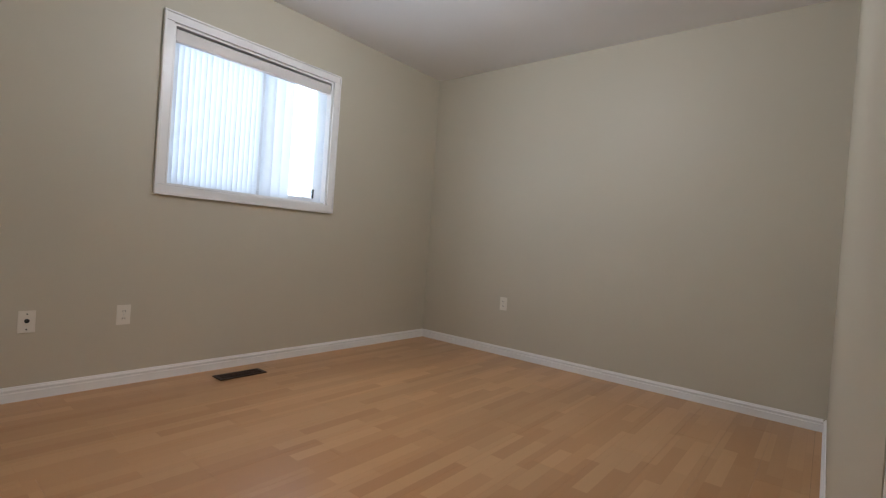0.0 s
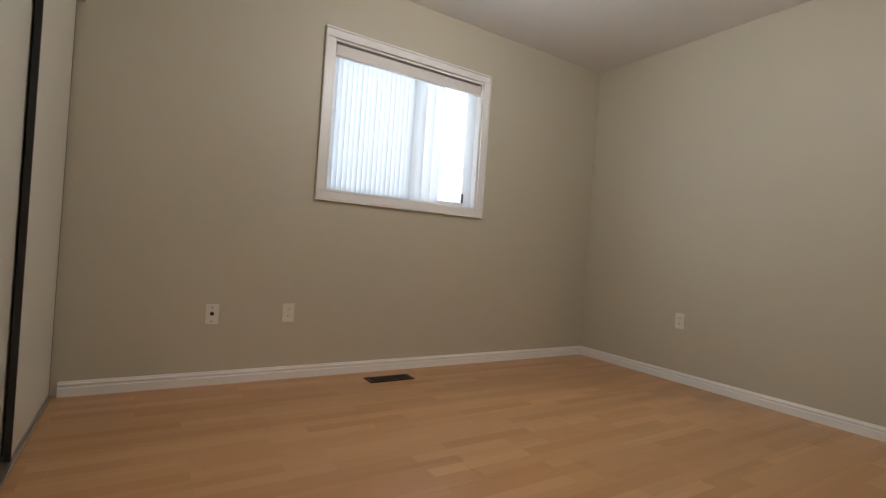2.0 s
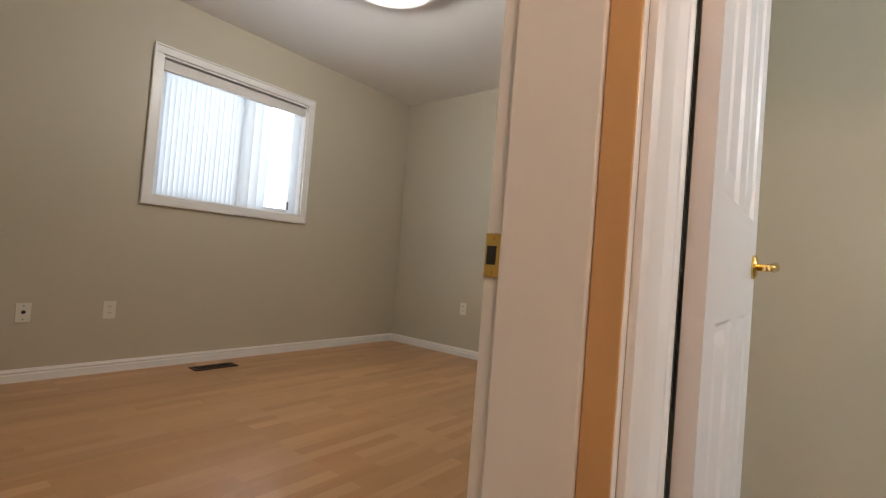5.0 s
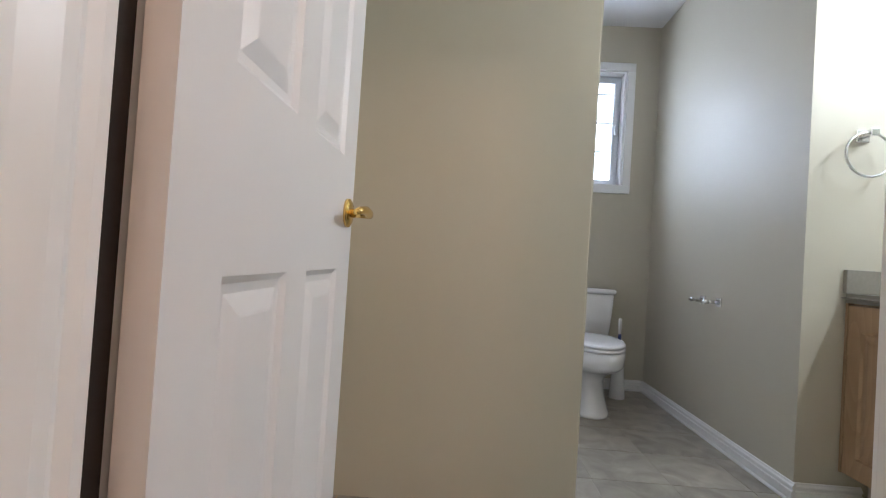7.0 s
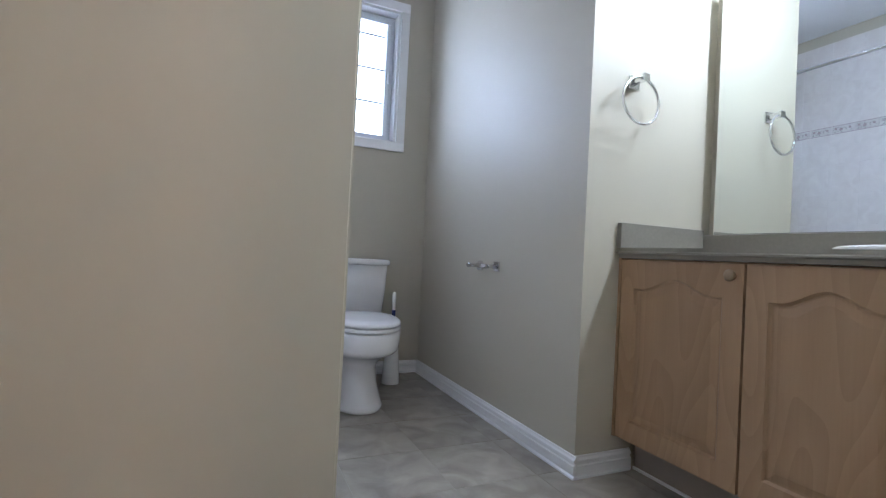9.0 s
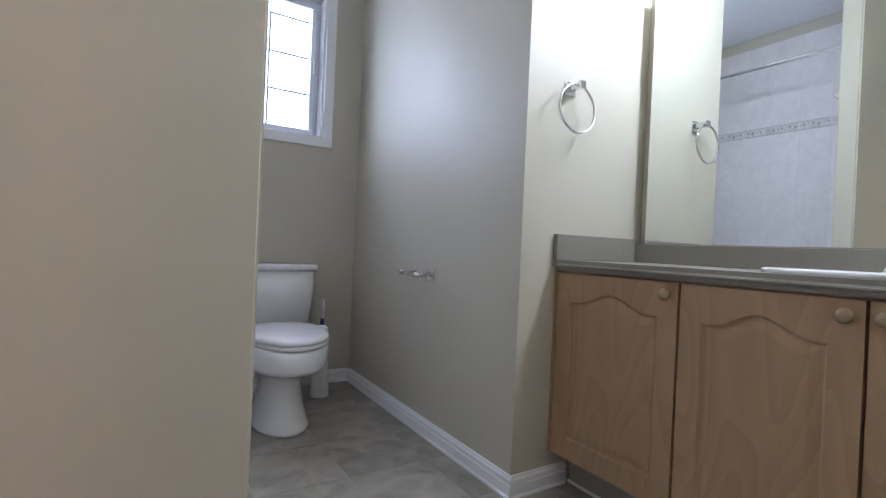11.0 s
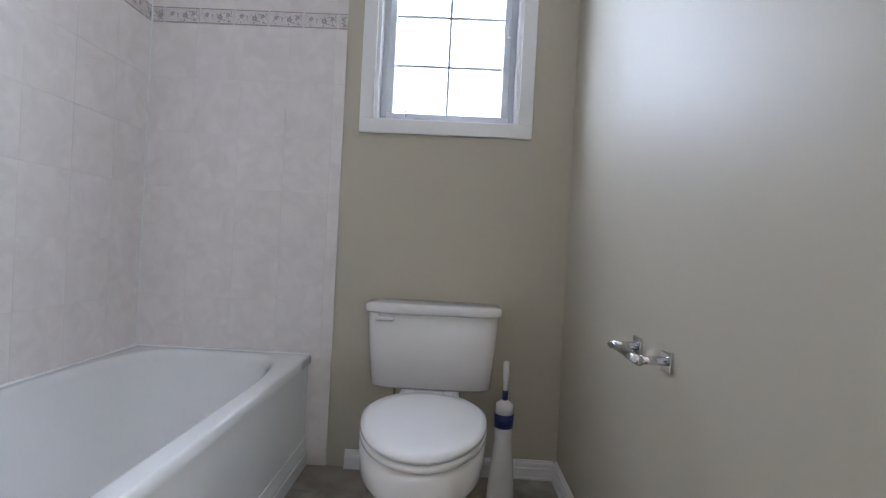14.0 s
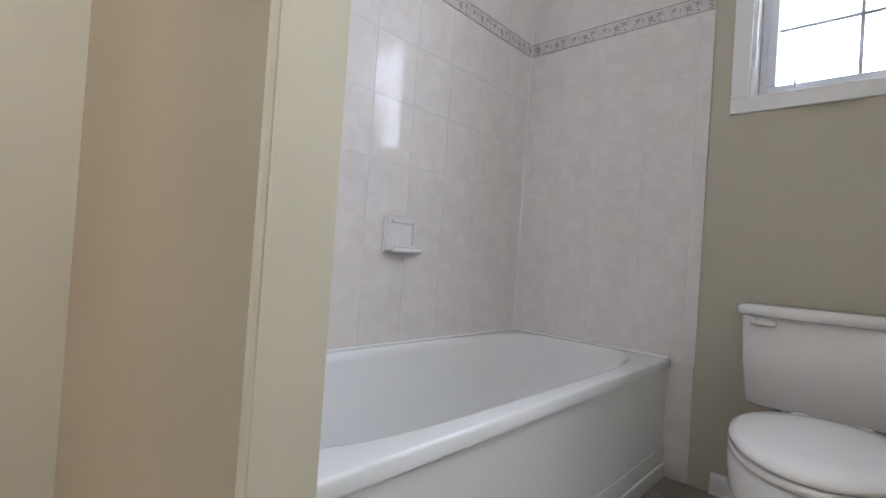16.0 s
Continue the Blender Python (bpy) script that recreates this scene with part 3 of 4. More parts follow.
part("crank_arm", tube([(x0 + 0.15, 0.04, z0 + 0.030), (x0 + 0.26, 0.045, z0 + 0.024)], 0.004), ALU, crank)
part("sash_lock", boxes((x1 - 0.058, x1 - 0.044, 0.035, 0.06, z0 + 0.40, z0 + 0.47), bevel=0.003), PVC, win2)

for nm, b in (("backdrop_1", (-6.9, -6.85, -4.6, 0.6, -0.1, 4.2)), ("backdrop_2", (-2.6, 1.5, 1.6, 1.65, 0.2, 4.4))):
    solid(nm, boxes(b), DAY, "bright overcast sky outside the window", "backdrop", "structure")


# ---- bedroom things ----
def sliding_doors():
    track = thing("closet_track", (0, 0, 0), "aluminium floor track of the sliding closet", "track")
    part("bottom_track", boxes((XW + 0.005, -3.625, -4.119, -4.039, 0.001, 0.009), bevel=0.002), ALU, track)
    part("top_track", boxes((XW + 0.005, -3.625, -4.12, -4.017, 2.00, 2.13), bevel=0.002), TRIM, track)
    for x0, x1, y in ((XW + 0.006, -4.37, -4.062), (-4.42, -3.63, -4.092)):
        d = thing("closet_door", ((x0 + x1) / 2, y, 0.011), "white sliding closet door with dark metal edge", "closet door", "sliding closet doors")
        w = (x1 - x0) / 2
        part("panel", boxes((-w + 0.012, w - 0.012, -0.011, 0.011, 0.012, 2.04), bevel=0.0015), CLOSET, d)
        for s in (-1, 1):
            part("edge_strip", boxes((s * w - 0.012 if s > 0 else -w, s * w if s > 0 else -w + 0.012, -0.010, 0.0115, 0.0, 2.05), bevel=0.001), DARKMETAL, d, "dark metal edge strip")
        part("bottom_rail", boxes((-w + 0.012, w - 0.012, -0.0125, 0.0125, 0.0, 0.012)), ALU, d)


sliding_doors()


def outlet(m, slots, label):
    d = tagged(new("wall_outlet"), label, "outlet")
    d.matrix_world = m
    part("cover_plate", boxes((-0.036, 0.036, -0.006, -0.0005, -0.0585, 0.0585), bevel=0.0025), PLASTIC, d)
    if slots:
        for zz in (-0.021, 0.021):
            r = part("receptacle", loft([oval(0, 0, 0, 0.0165, 0.014, 20, 3)] + [oval(0, 0, 0.0025, 0.0165, 0.014, 20, 3)]), PLASTIC, d)
            r.matrix_parent_inverse = Matrix.Identity(4)
            r.location, r.rotation_euler = (0, -0.006, zz), (radians(90), 0, 0)
            for xx in (-0.006, 0.006):
                part("slot", boxes((xx - 0.0013, xx + 0.0013, -0.0093, -0.0084, zz - 0.004, zz + 0.006)), BLACK, d)
        part("screw", tube([(0, -0.006, 0), (0, -0.0075, 0)], 0.003), ALU, d)
    else:
        part("jack", tube([(0, -0.006, 0.004), (0, -0.010, 0.004), (0, -0.011, 0.004), (0, -0.018, 0.004)], [0.011, 0.011, 0.005, 0.005]), BLACK, d, "black coaxial jack")
        for zz in (-0.04, 0.04):
            part("screw", tube([(0, -0.006, zz), (0, -0.0078, zz)], 0.0035), BLACK, d)


outlet(pose(XW, -2.90, 0.415, 0, 0, 90), True, "ivory duplex wall outlet above the baseboard")
outlet(pose(XW, -3.336, 0.410, 0, 0, 90), False, "ivory cable jack plate on the wall")
outlet(pose(-4.225, YN, 0.462), True, "ivory duplex wall outlet above the baseboard")


def register():
    d = thing("floor_register", (-4.952, -2.268, 0.002), "dark brown metal floor register", "vent")
    part("frame", boxes((-0.058, -0.043, -0.158, 0.158, 0, 0.006), (0.043, 0.058, -0.158, 0.158, 0, 0.006),
                        (-0.043, 0.043, -0.158, -0.138, 0, 0.006), (-0.043, 0.043, 0.138, 0.158, 0, 0.006)), BROWN, d)
    part("backing", boxes((-0.043, 0.043, -0.138, 0.138, -0.0015, 0.0005)), BLACK, d)
    for k in range(22):
        y = -0.132 + k * 0.01257
        part("slat", boxes((-0.043, 0.043, y - 0.002, y + 0.002, 0.0005, 0.005)), BROWN, d)
    part("slat", boxes((-0.003, 0.003, -0.138, 0.138, 0.0051, 0.0058)), BROWN, d)


register()


def ceiling_lamp(at, label):
    d = thing("ceiling_light", at, label, "ceiling light")
    part("base", tube([(0, 0, 0), (0, 0, -0.02)], 0.11, 32), BRASS, d)
    return d


bed_light = ceiling_lamp((-3.53, -2.15, HB), "unseen ceiling light with an added white dish, brass base")
# dish added above the bulb, out of view, to keep its light off the ceiling
part("reflector", loft([oval(0, 0, -0.021, 0.06, 0.06, 32), oval(0, 0, -0.05, 0.12, 0.12, 32), oval(0, 0, -0.12, 0.27, 0.27, 32), oval(0, 0, -0.125, 0.265, 0.265, 32), oval(0, 0, -0.06, 0.12, 0.12, 32)]), SEATM, bed_light, "unseen white dish added to shade the ceiling from the bulb", True)
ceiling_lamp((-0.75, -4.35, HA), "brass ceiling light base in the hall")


# ---- bathroom things ----
def bathtub():
    X0, X1, Y0, Y1, Z = -1.828, -1.068, -1.714, -0.010, 0.476
    d = thing("bathtub", ((X0 + X1) / 2, (Y0 + Y1) / 2, 0), "white alcove bathtub with panelled apron", "bathtub")
    cx, cy = 0, 0
    hx, hy = (X1 - X0) / 2, (Y1 - Y0) / 2
    n = 64

    def ring(z, a, b, p, dx=0.0, dy=0.0):
        return oval(dx, dy, z, a, b, n, p)

    outer = []
    for px, py, _ in oval(0, 0, 0, 1, 1, n, 2):
        s = max(abs(px), abs(py))
        outer.append((px / s * hx, py / s * hy, 0))
    secs = [[(x, y, Z - 0.035) for x, y, _ in outer], [(x * 0.998, y * 0.999, Z - 0.008) for x, y, _ in outer], [(x * 0.985, y * 0.993, Z) for x, y, _ in outer], [(x * 0.975, y * 0.988, Z + 0.0003) for x, y, _ in outer], ring(Z + 0.0003, hx - 0.040, hy - 0.030, 4.6, -0.012),
            ring(Z - 0.001, hx - 0.048, hy - 0.038, 4.6, -0.012), ring(Z - 0.008, hx - 0.056, hy - 0.046, 4.5, -0.012), ring(Z - 0.03, hx - 0.064, hy - 0.058, 4.2, -0.012),
            ring(0.26, hx - 0.095, hy - 0.13, 3.6), ring(0.13, hx - 0.15, hy - 0.22, 3.0), ring(0.10, hx - 0.19, hy - 0.27, 2.8), ring(0.095, hx - 0.3, hy - 0.45, 2.6)]
    bm = loft(secs, False)
    bm.faces.new([v for v in bm.verts][-n:])
    part("basin", bm, TUBM, d, "", True)
    # apron with a raised field along its foot
    part("apron", boxes((hx - 0.032, hx - 0.010, -hy, hy, 0, Z - 0.034), bevel=0.003), TUBM, d)
    part("apron_rail", boxes((hx - 0.010, hx + 0.002, -hy, hy, 0.0, 0.060), bevel=0.004), TUBM, d)
    part("apron_rail", boxes((hx - 0.010, hx - 0.004, -hy, hy, 0.064, 0.125), bevel=0.004), TUBM, d)
    part("drain", tube([(0, -hy + 0.42, 0.097), (0, -hy + 0.42, 0.102)], 0.03, 24), CHROME, d)


bathtub()


def toilet():
    d = thing("toilet", (-0.549, 0, 0), "white two-piece porcelain toilet, lid closed", "toilet")
    n = 48

    def tk(z, hw, yb, yf, p=5):
        return [(x, y, zz) for x, y, zz in oval(0, (yb + yf) / 2, z, hw, abs(yb - yf) / 2, n, p)]

    tank = part("tank", loft([tk(0.405, 0.225, -0.035, -0.185), tk(0.415, 0.238, -0.028, -0.197), tk(0.55, 0.250, -0.025, -0.207), tk(0.700, 0.257, -0.022, -0.212)]), PORC, d, "", True)
    part("tank_lid", loft([tk(0.700, 0.262, -0.018, -0.217), tk(0.706, 0.270, -0.014, -0.224), tk(0.726, 0.271, -0.013, -0.225), tk(0.735, 0.262, -0.02, -0.217), tk(0.738, 0.23, -0.04, -0.19)]), PORC, d, "", True)
    h = part("flush_handle", boxes((-0.222, -0.150, -0.224, -0.212, 0.672, 0.690), bevel=0.005), PORC, d, "white flush lever")
    part("pivot", tube([(-0.212, -0.205, 0.682), (-0.212, -0.226, 0.682)], 0.011), PORC, h, "", True)
    # bowl: from the foot up to the rim
    cy = -0.545

    def bowl(z, a, f, bk, p=2.0):
        pts = []
        for k in range(n):
            t = 2 * math.pi * k / n
            c, s = math.cos(t), math.sin(t)
            y = f * (1.08 if z > 0.28 else 1.0) * s if s < 0 else bk * s
            pts.append((a * c, cy + y, z))
        return pts
    part("bowl", loft([bowl(0, 0.126, 0.200, 0.34), bowl(0.015, 0.128, 0.202, 0.34), bowl(0.03, 0.120, 0.190, 0.33), bowl(0.12, 0.096, 0.140, 0.31), bowl(0.20, 0.092, 0.120, 0.28),
                       bowl(0.235, 0.108, 0.150, 0.26), bowl(0.27, 0.146, 0.222, 0.24), bowl(0.290, 0.174, 0.272, 0.23), bowl(0.306, 0.186, 0.296, 0.22), bowl(0.316, 0.190, 0.303, 0.22), bowl(0.392, 0.194, 0.310, 0.22),
                       bowl(0.402, 0.185, 0.295, 0.21)]), PORC, d, "", True)
    part("tank_shelf", boxes((-0.12, 0.12, -0.34, -0.06, 0.33, 0.404), bevel=0.02, seg=3), PORC, d, "", True)
    seat = part("seat", loft([bowl(0.404, 0.187, 0.300, 0.20), bowl(0.408, 0.194, 0.308, 0.205), bowl(0.420, 0.194, 0.308, 0.205), bowl(0.424, 0.188, 0.301, 0.2)]), SEATM, d, "", True)
    part("lid", loft([bowl(0.426, 0.187, 0.299, 0.20), bowl(0.430, 0.194, 0.307, 0.205), bowl(0.440, 0.192, 0.305, 0.203), bowl(0.449, 0.176, 0.283, 0.19), bowl(0.454, 0.133, 0.215, 0.14), bowl(0.456, 0.06, 0.09, 0.07)]), SEATM, d, "", True)
    for xx in (-0.07, 0.07):
        part("hinge_cap", boxes((xx - 0.022, xx + 0.022, -0.345, -0.300, 0.410, 0.440), bevel=0.008), SEATM, d)
        part("floor_bolt_cap", loft([oval(1.55 * xx, -0.40, 0.0, 0.02, 0.02, 16), oval(1.55 * xx, -0.40, 0.02, 0.018, 0.018, 16), oval(1.55 * xx, -0.40, 0.03, 0.008, 0.008, 16)]), PORC, d, "", True)


toilet()


def supply_line():
    d = thing("water_supply_valve", (-0.74, -0.03, 0), "chrome shut-off valve with braided hose", "valve")
    part("escutcheon", tube([(0.0, -0.075, 0.0), (0.0, -0.075, 0.006)], 0.03, 24), CHROME, d, "", True)
    part("pipe", tube([(0, -0.075, 0.0), (0, -0.075, 0.085)], 0.008), CHROME, d, "", True)
    part("valve_body", tube([(-0.03, -0.075, 0.09), (0.03, -0.078, 0.092)], 0.013), CHROME, d, "", True)
    part("handle", loft([oval(-0.045, -0.075, 0.075, 0.012, 0.02, 16), oval(-0.045, -0.075, 0.108, 0.012, 0.02, 16)]), DARKMETAL, d)
    path = [(0.02, -0.078, 0.092), (0.07, -0.10, 0.10), (0.11, -0.12, 0.13), (0.11, -0.13, 0.2), (0.07, -0.125, 0.30), (0.05, -0.12, 0.36), (0.05, -0.115, 0.405)]
    part("hose", tube(path, 0.006), BRAID, d, "braided steel hose", True)


supply_line()


def brush():
    d = thing("toilet_brush", (-0.262, -0.235, 0), "white toilet brush in holder with blue band", "toilet brush")
    part("holder", loft([oval(0, 0, 0.0, 0.052, 0.052, 28), oval(0, 0, 0.006, 0.055, 0.055, 28), oval(0, 0, 0.12, 0.046, 0.046, 28), oval(0, 0, 0.26, 0.034, 0.034, 28), oval(0, 0, 0.30, 0.033, 0.033, 28)]), SEATM, d, "", True)
    part("band", loft([oval(0, 0, 0.30, 0.036, 0.036, 28), oval(0, 0, 0.35, 0.037, 0.037, 28)]), BLUE, d, "navy blue plastic band", True)
    part("cap", loft([oval(0, 0, 0.35, 0.034, 0.034, 28), oval(0, 0, 0.385, 0.032, 0.032, 28), oval(0, 0, 0.395, 0.02, 0.02, 28), oval(0, 0, 0.40, 0.012, 0.012, 28)]), SEATM, d, "", True)
    part("grip_ring", tube([(0, 0, 0.40), (0, 0, 0.436)], 0.011), BLUE, d, "navy blue grip collar", True)
    part("handle", tube([(0, 0, 0.436), (0, 0.003, 0.50), (0, 0.004, 0.54), (0, 0.004, 0.545)], [0.009, 0.0125, 0.0115, 0.006], 16), SEATM, d, "", True)


brush()


def paper_holder():
    d = thing("toilet_paper_holder", (0, -0.895, 0.738), "chrome toilet paper holder without a roll", "paper holder")
    for y in (-0.083, 0.083):
        part("mount_plate", boxes((-0.009, -0.0005, y - 0.024, y + 0.024, -0.024, 0.024), bevel=0.002), CHROME, d)
    part("post", tube([(-0.008, -0.083, 0), (-0.075, -0.083, 0)], 0.010), CHROME, d, "", True)
    part("post", tube([(-0.008, 0.083, 0), (-0.075, 0.083, 0)], 0.010), CHROME, d, "", True)
    part("bar", tube([(-0.070, -0.095, 0), (-0.070, -0.03, 0), (-0.070, -0.028, 0), (-0.070, 0.03, 0), (-0.070, 0.095, 0)], [0.011, 0.011, 0.0085, 0.0085, 0.0085]), CHROME, d, "", True)


paper_holder()


def towel_ring():
    d = thing("towel_ring", (0.200, PIL, 1.476), "chrome towel ring on the wall", "towel ring")
    part("mount_plate", boxes((-0.026, 0.026, -0.010, -0.0005, -0.026, 0.026), bevel=0.003), CHROME, d)
    part("post", boxes((-0.013, 0.013, -0.062, -0.008, -0.008, 0.014), bevel=0.003), CHROME, d)
    part("end_block", boxes((-0.016, 0.016, -0.068, -0.058, -0.012, 0.018), bevel=0.003), CHROME, d)
    ring_pts = []
    for k in range(41):
        t = 2 * math.pi * k / 40
        ring_pts.append((-0.014 + 0.088 * math.sin(t), -0.054 - 0.004 * (1 - math.cos(t)), -0.086 + 0.088 * math.cos(t)))
    part("ring", tube(ring_pts, 0.0055, 10, False), CHROME, d, "", True)


towel_ring()


def soap_dish():
    d = thing("soap_dish", (-1.830, -0.835, 0.895), "white ceramic soap dish set in the tiled wall", "soap dish")
    part("back_plate", boxes((0, 0.012, -0.082, 0.082, -0.07, 0.07), bevel=0.006, seg=3), PORC, d)
    for b in ((0.012, 0.022, -0.076, -0.056, -0.06, 0.06), (0.012, 0.022, 0.056, 0.076, -0.06, 0.06), (0.012, 0.022, -0.056, 0.056, 0.044, 0.06)):
        part("rim", boxes(b, bevel=0.004), PORC, d)
    part("tray", boxes((0.010, 0.062, -0.078, 0.078, -0.066, -0.048), bevel=0.007, seg=3), PORC, d)
    part("lip", boxes((0.052, 0.062, -0.070, 0.070, -0.050, -0.038), bevel=0.004), PORC, d)


soap_dish()

shower = thing("shower_rod", (0, 0, 0), "chrome shower curtain rod over the tub", "shower rod")
part("rod", tube([(-1.10, WING_N - 0.0, 2.16), (-1.10, -0.012, 2.16)], 0.0125, 16), CHROME, shower, "", True)
for yy, s in ((WING_N + 0.012, 1), (-0.020, -1)):
    part("flange", tube([(-1.10, yy - s * 0.010, 2.16), (-1.10, yy + s * 0.012, 2.16)], [0.034, 0.018], 20), CHROME, shower, "", True)
head = thing("wall_shower", (-1.45, WING_N, 1.98), "cream shower head on a chrome arm", "shower head")
part("arm", tube([(0, 0.008, 0.05), (0, 0.06, 0.06), (0, 0.12, 0.03)], 0.009), CHROME, head, "", True)
part("head", tube([(0, 0.115, 0.035), (0, 0.14, 0.01), (0, 0.17, -0.03), (0, 0.175, -0.037)], [0.014, 0.02, 0.042, 0.036], 20), CREAM, head, "cream plastic spray head", True)


# ---- vanity ----
FX = 0.168


def arched_door(y0, y1, z0, z1, knob_side):
    """Overlay door facing -x with a cathedral-arched raised panel; y0 > y1 as seen from the front."""
    d = thing("vanity_cabinet", (FX, (y0 + y1) / 2, z0), "pickled oak vanity cabinet with arched panel door", "cabinet", "vanity cabinets")
    w, h = abs(y0 - y1), z1 - z0
    part("body", boxes((0.0225, MIRX - FX - 0.006, -w / 2 + 0.0006, w / 2 - 0.0006, 0.0, h), bevel=0.001), OAK, d)
    hw = w / 2 - 0.004
    st, N = 0.062, 24
    bm = bmesh.new()

    def outline(inset, x, flat=False):
        a = hw - st - inset
        bot = 0.012 + st + inset
        top = h - 0.01 - 0.098 - inset * 1.0
        pts = [(x, -a, bot), (x, a, bot)]
        for k in range(N + 1):
            u = 1 - 2 * k / N
            s = max(0.0, 1 - abs(u) / 0.80)
            rise = 0.042 * (3 * s * s - 2 * s ** 3)
            pts.append((x, a * u, top + rise))
        return pts

    def verts(pts):
        return [bm.verts.new(p) for p in pts]
    rings = [verts(outline(0, 0)), verts(outline(0.007, 0.007)), verts(outline(0.013, 0.007)), verts(outline(0.034, 0.002))]
    m = len(rings[0])
    for a, b in zip(rings, rings[1:]):
        for k in range(m):
            bm.faces.new((a[k], a[(k + 1) % m], b[(k + 1) % m], b[k]))
    bm.faces.new(rings[-1])
    zt, zb = h - 0.006, 0.004
    c = verts([(0, -hw, zb), (0, hw, zb), (0, hw, zt), (0, -hw, zt)])
    r0 = rings[0]
    bm.faces.new((c[0], c[1], r0[1], r0[0]))
    bm.faces.new((c[1], c[2], r0[2], r0[1]))
    half = 2 + N // 2
    tops = verts([(0, 0, zt)])
    bm.faces.new([c[2], tops[0]] + [r0[k] for k in range(half, 1, -1)])
    bm.faces.new([tops[0], c[3]] + [r0[k] for k in range(m - 1, half - 1, -1)])
    bm.faces.new((c[3], c[0], r0[0], r0[m - 1]))
    bk = verts([(0.0215, -hw, zb), (0.0215, hw, zb), (0.0215, hw, zt), (0.0215, -hw, zt)])
    for a, b in ((0, 1), (1, 2), (3, 0)):
        bm.faces.new((c[a], c[b], bk[b], bk[a]))
    bm.faces.new((c[2], tops[0], c[3], bk[3], bk[2]))
    bm.faces.new(bk)
    door = part("door", bm, OAK, d)
    ky = hw - 0.030 if knob_side > 0 else -hw + 0.030
    prof = [(0.0, 0.008), (-0.008, 0.006), (-0.012, 0.007), (-0.016, 0.016), (-0.021, 0.0175), (-0.025, 0.014), (-0.0265, 0.006)]
    kz = h - 0.040
    part("knob", tube([(x, ky, kz) for x, _ in prof], [r for _, r in prof], 20), ANTIQUE, door, "antique brass round knob", True)


for a, b, s in ((-1.600, -2.072, -1), (-2.072, -2.487, -1), (-2.487, -2.902, 1)):
    arched_door(a, b, 0.135, 0.803, s)
kick = solid("toe_kick", boxes((0.275, MIRX - 0.004, -2.902, PIL - 0.016, 0.001, 0.134), bevel=0.001), KICK, "taupe recessed toe kick under the vanity", "toe kick")
solid("trim", boxes((0.2665, 0.2745, -2.902, PIL - 0.017, 0.0012, 0.012), bevel=0.002), TRIM, "white painted shoe trim along the toe kick", "trim", "structure")
solid("filler_strip", boxes((FX + 0.0, FX + 0.03, -1.599, PIL - 0.002, 0.135, 0.803), bevel=0.001), OAK, "pickled oak filler strip beside the wall", "filler strip")


def vanity_top():
    d = thing("countertop", (0, 0, 0), "grey laminate vanity countertop with backsplash", "countertop")
    za, zb, xf = 0.804, 0.842, 0.150
    bm = boxes((xf, MIRX - 0.002, -3.045, PIL - 0.002, za, zb))
    bmesh.ops.bevel(bm, geom=[e for e in bm.edges if all(abs(v.co.x - xf) < 1e-4 for v in e.verts) and abs(e.verts[0].co.z - e.verts[1].co.z) < 1e-4], offset=0.017, segments=5, affect="EDGES")
    part("worktop", bm, COUNTER, d)
    part("side_splash", boxes((xf + 0.003, MIRX - 0.061, PIL - 0.022, PIL - 0.002, zb, 0.936), bevel=0.002), COUNTER, d)
    part("back_splash", boxes((MIRX - 0.060, MIRX - 0.002, -3.045, PIL - 0.002, zb, 0.916), bevel=0.002), COUNTER, d)


vanity_top()
sink = thing("sink", (0.40, -2.45, 0.842), "white oval drop-in sink", "sink")
part("basin", loft([oval(0, 0, 0.000, 0.205, 0.255, 40, 2.2), oval(0, 0, 0.010, 0.207, 0.257, 40, 2.2), oval(0, 0, 0.014, 0.198, 0.248, 40, 2.2), oval(-0.015, 0, 0.010, 0.155, 0.215, 40, 2.2), oval(-0.015, 0, 0.003, 0.145, 0.205, 40, 2.2), oval(-0.015, 0, 0.002, 0.05, 0.06, 40)]), PORC, sink, "", True)
tap = thing("faucet", (0.560, -2.47, 0.856), "chrome faucet with clear acrylic handle", "faucet")
part("base", loft([oval(0, 0, -0.006, 0.028, 0.075, 28, 2.6), oval(0, 0, 0.012, 0.024, 0.068, 28, 2.6)]), CHROME, tap, "", True)
part("body", tube([(0, 0, 0.01), (0, 0, 0.045)], [0.024, 0.021], 20), CHROME, tap, "", True)
part("spout", tube([(0, 0, 0.03), (-0.05, 0, 0.048), (-0.11, 0, 0.045), (-0.125, 0, 0.03)], [0.016, 0.013, 0.011, 0.011]), CHROME, tap, "", True)
part("handle", tube([(0, 0, 0.045), (0, 0, 0.058), (0, 0, 0.062), (0, 0, 0.090), (0, 0, 0.098)], [0.014, 0.018, 0.026, 0.028, 0.018], 12), CLEAR, tap, "clear acrylic knob handle")

mirror = solid("mirror", boxes((MIRX - 0.052, MIRX - 0.0005, -3.02, -1.642, 0.918, 1.93), bevel=0.002), MIRROR, "large frameless wall mirror above the vanity", "mirror")
bar = thing("vanity_light", (MIRX, -2.25, 2.03), "chrome vanity light bar with round bulbs", "wall light")
part("back_plate", boxes((-0.03, -0.0005, -0.42, 0.42, -0.055, 0.055), bevel=0.004), CHROME, bar)
for yy in (-0.27, 0.0, 0.27):
    part("socket", tube([(-0.03, yy, 0), (-0.062, yy, 0)], 0.022, 16), CHROME, bar, "", True)

# ---- laminate planks ----
mesh_cache = {}


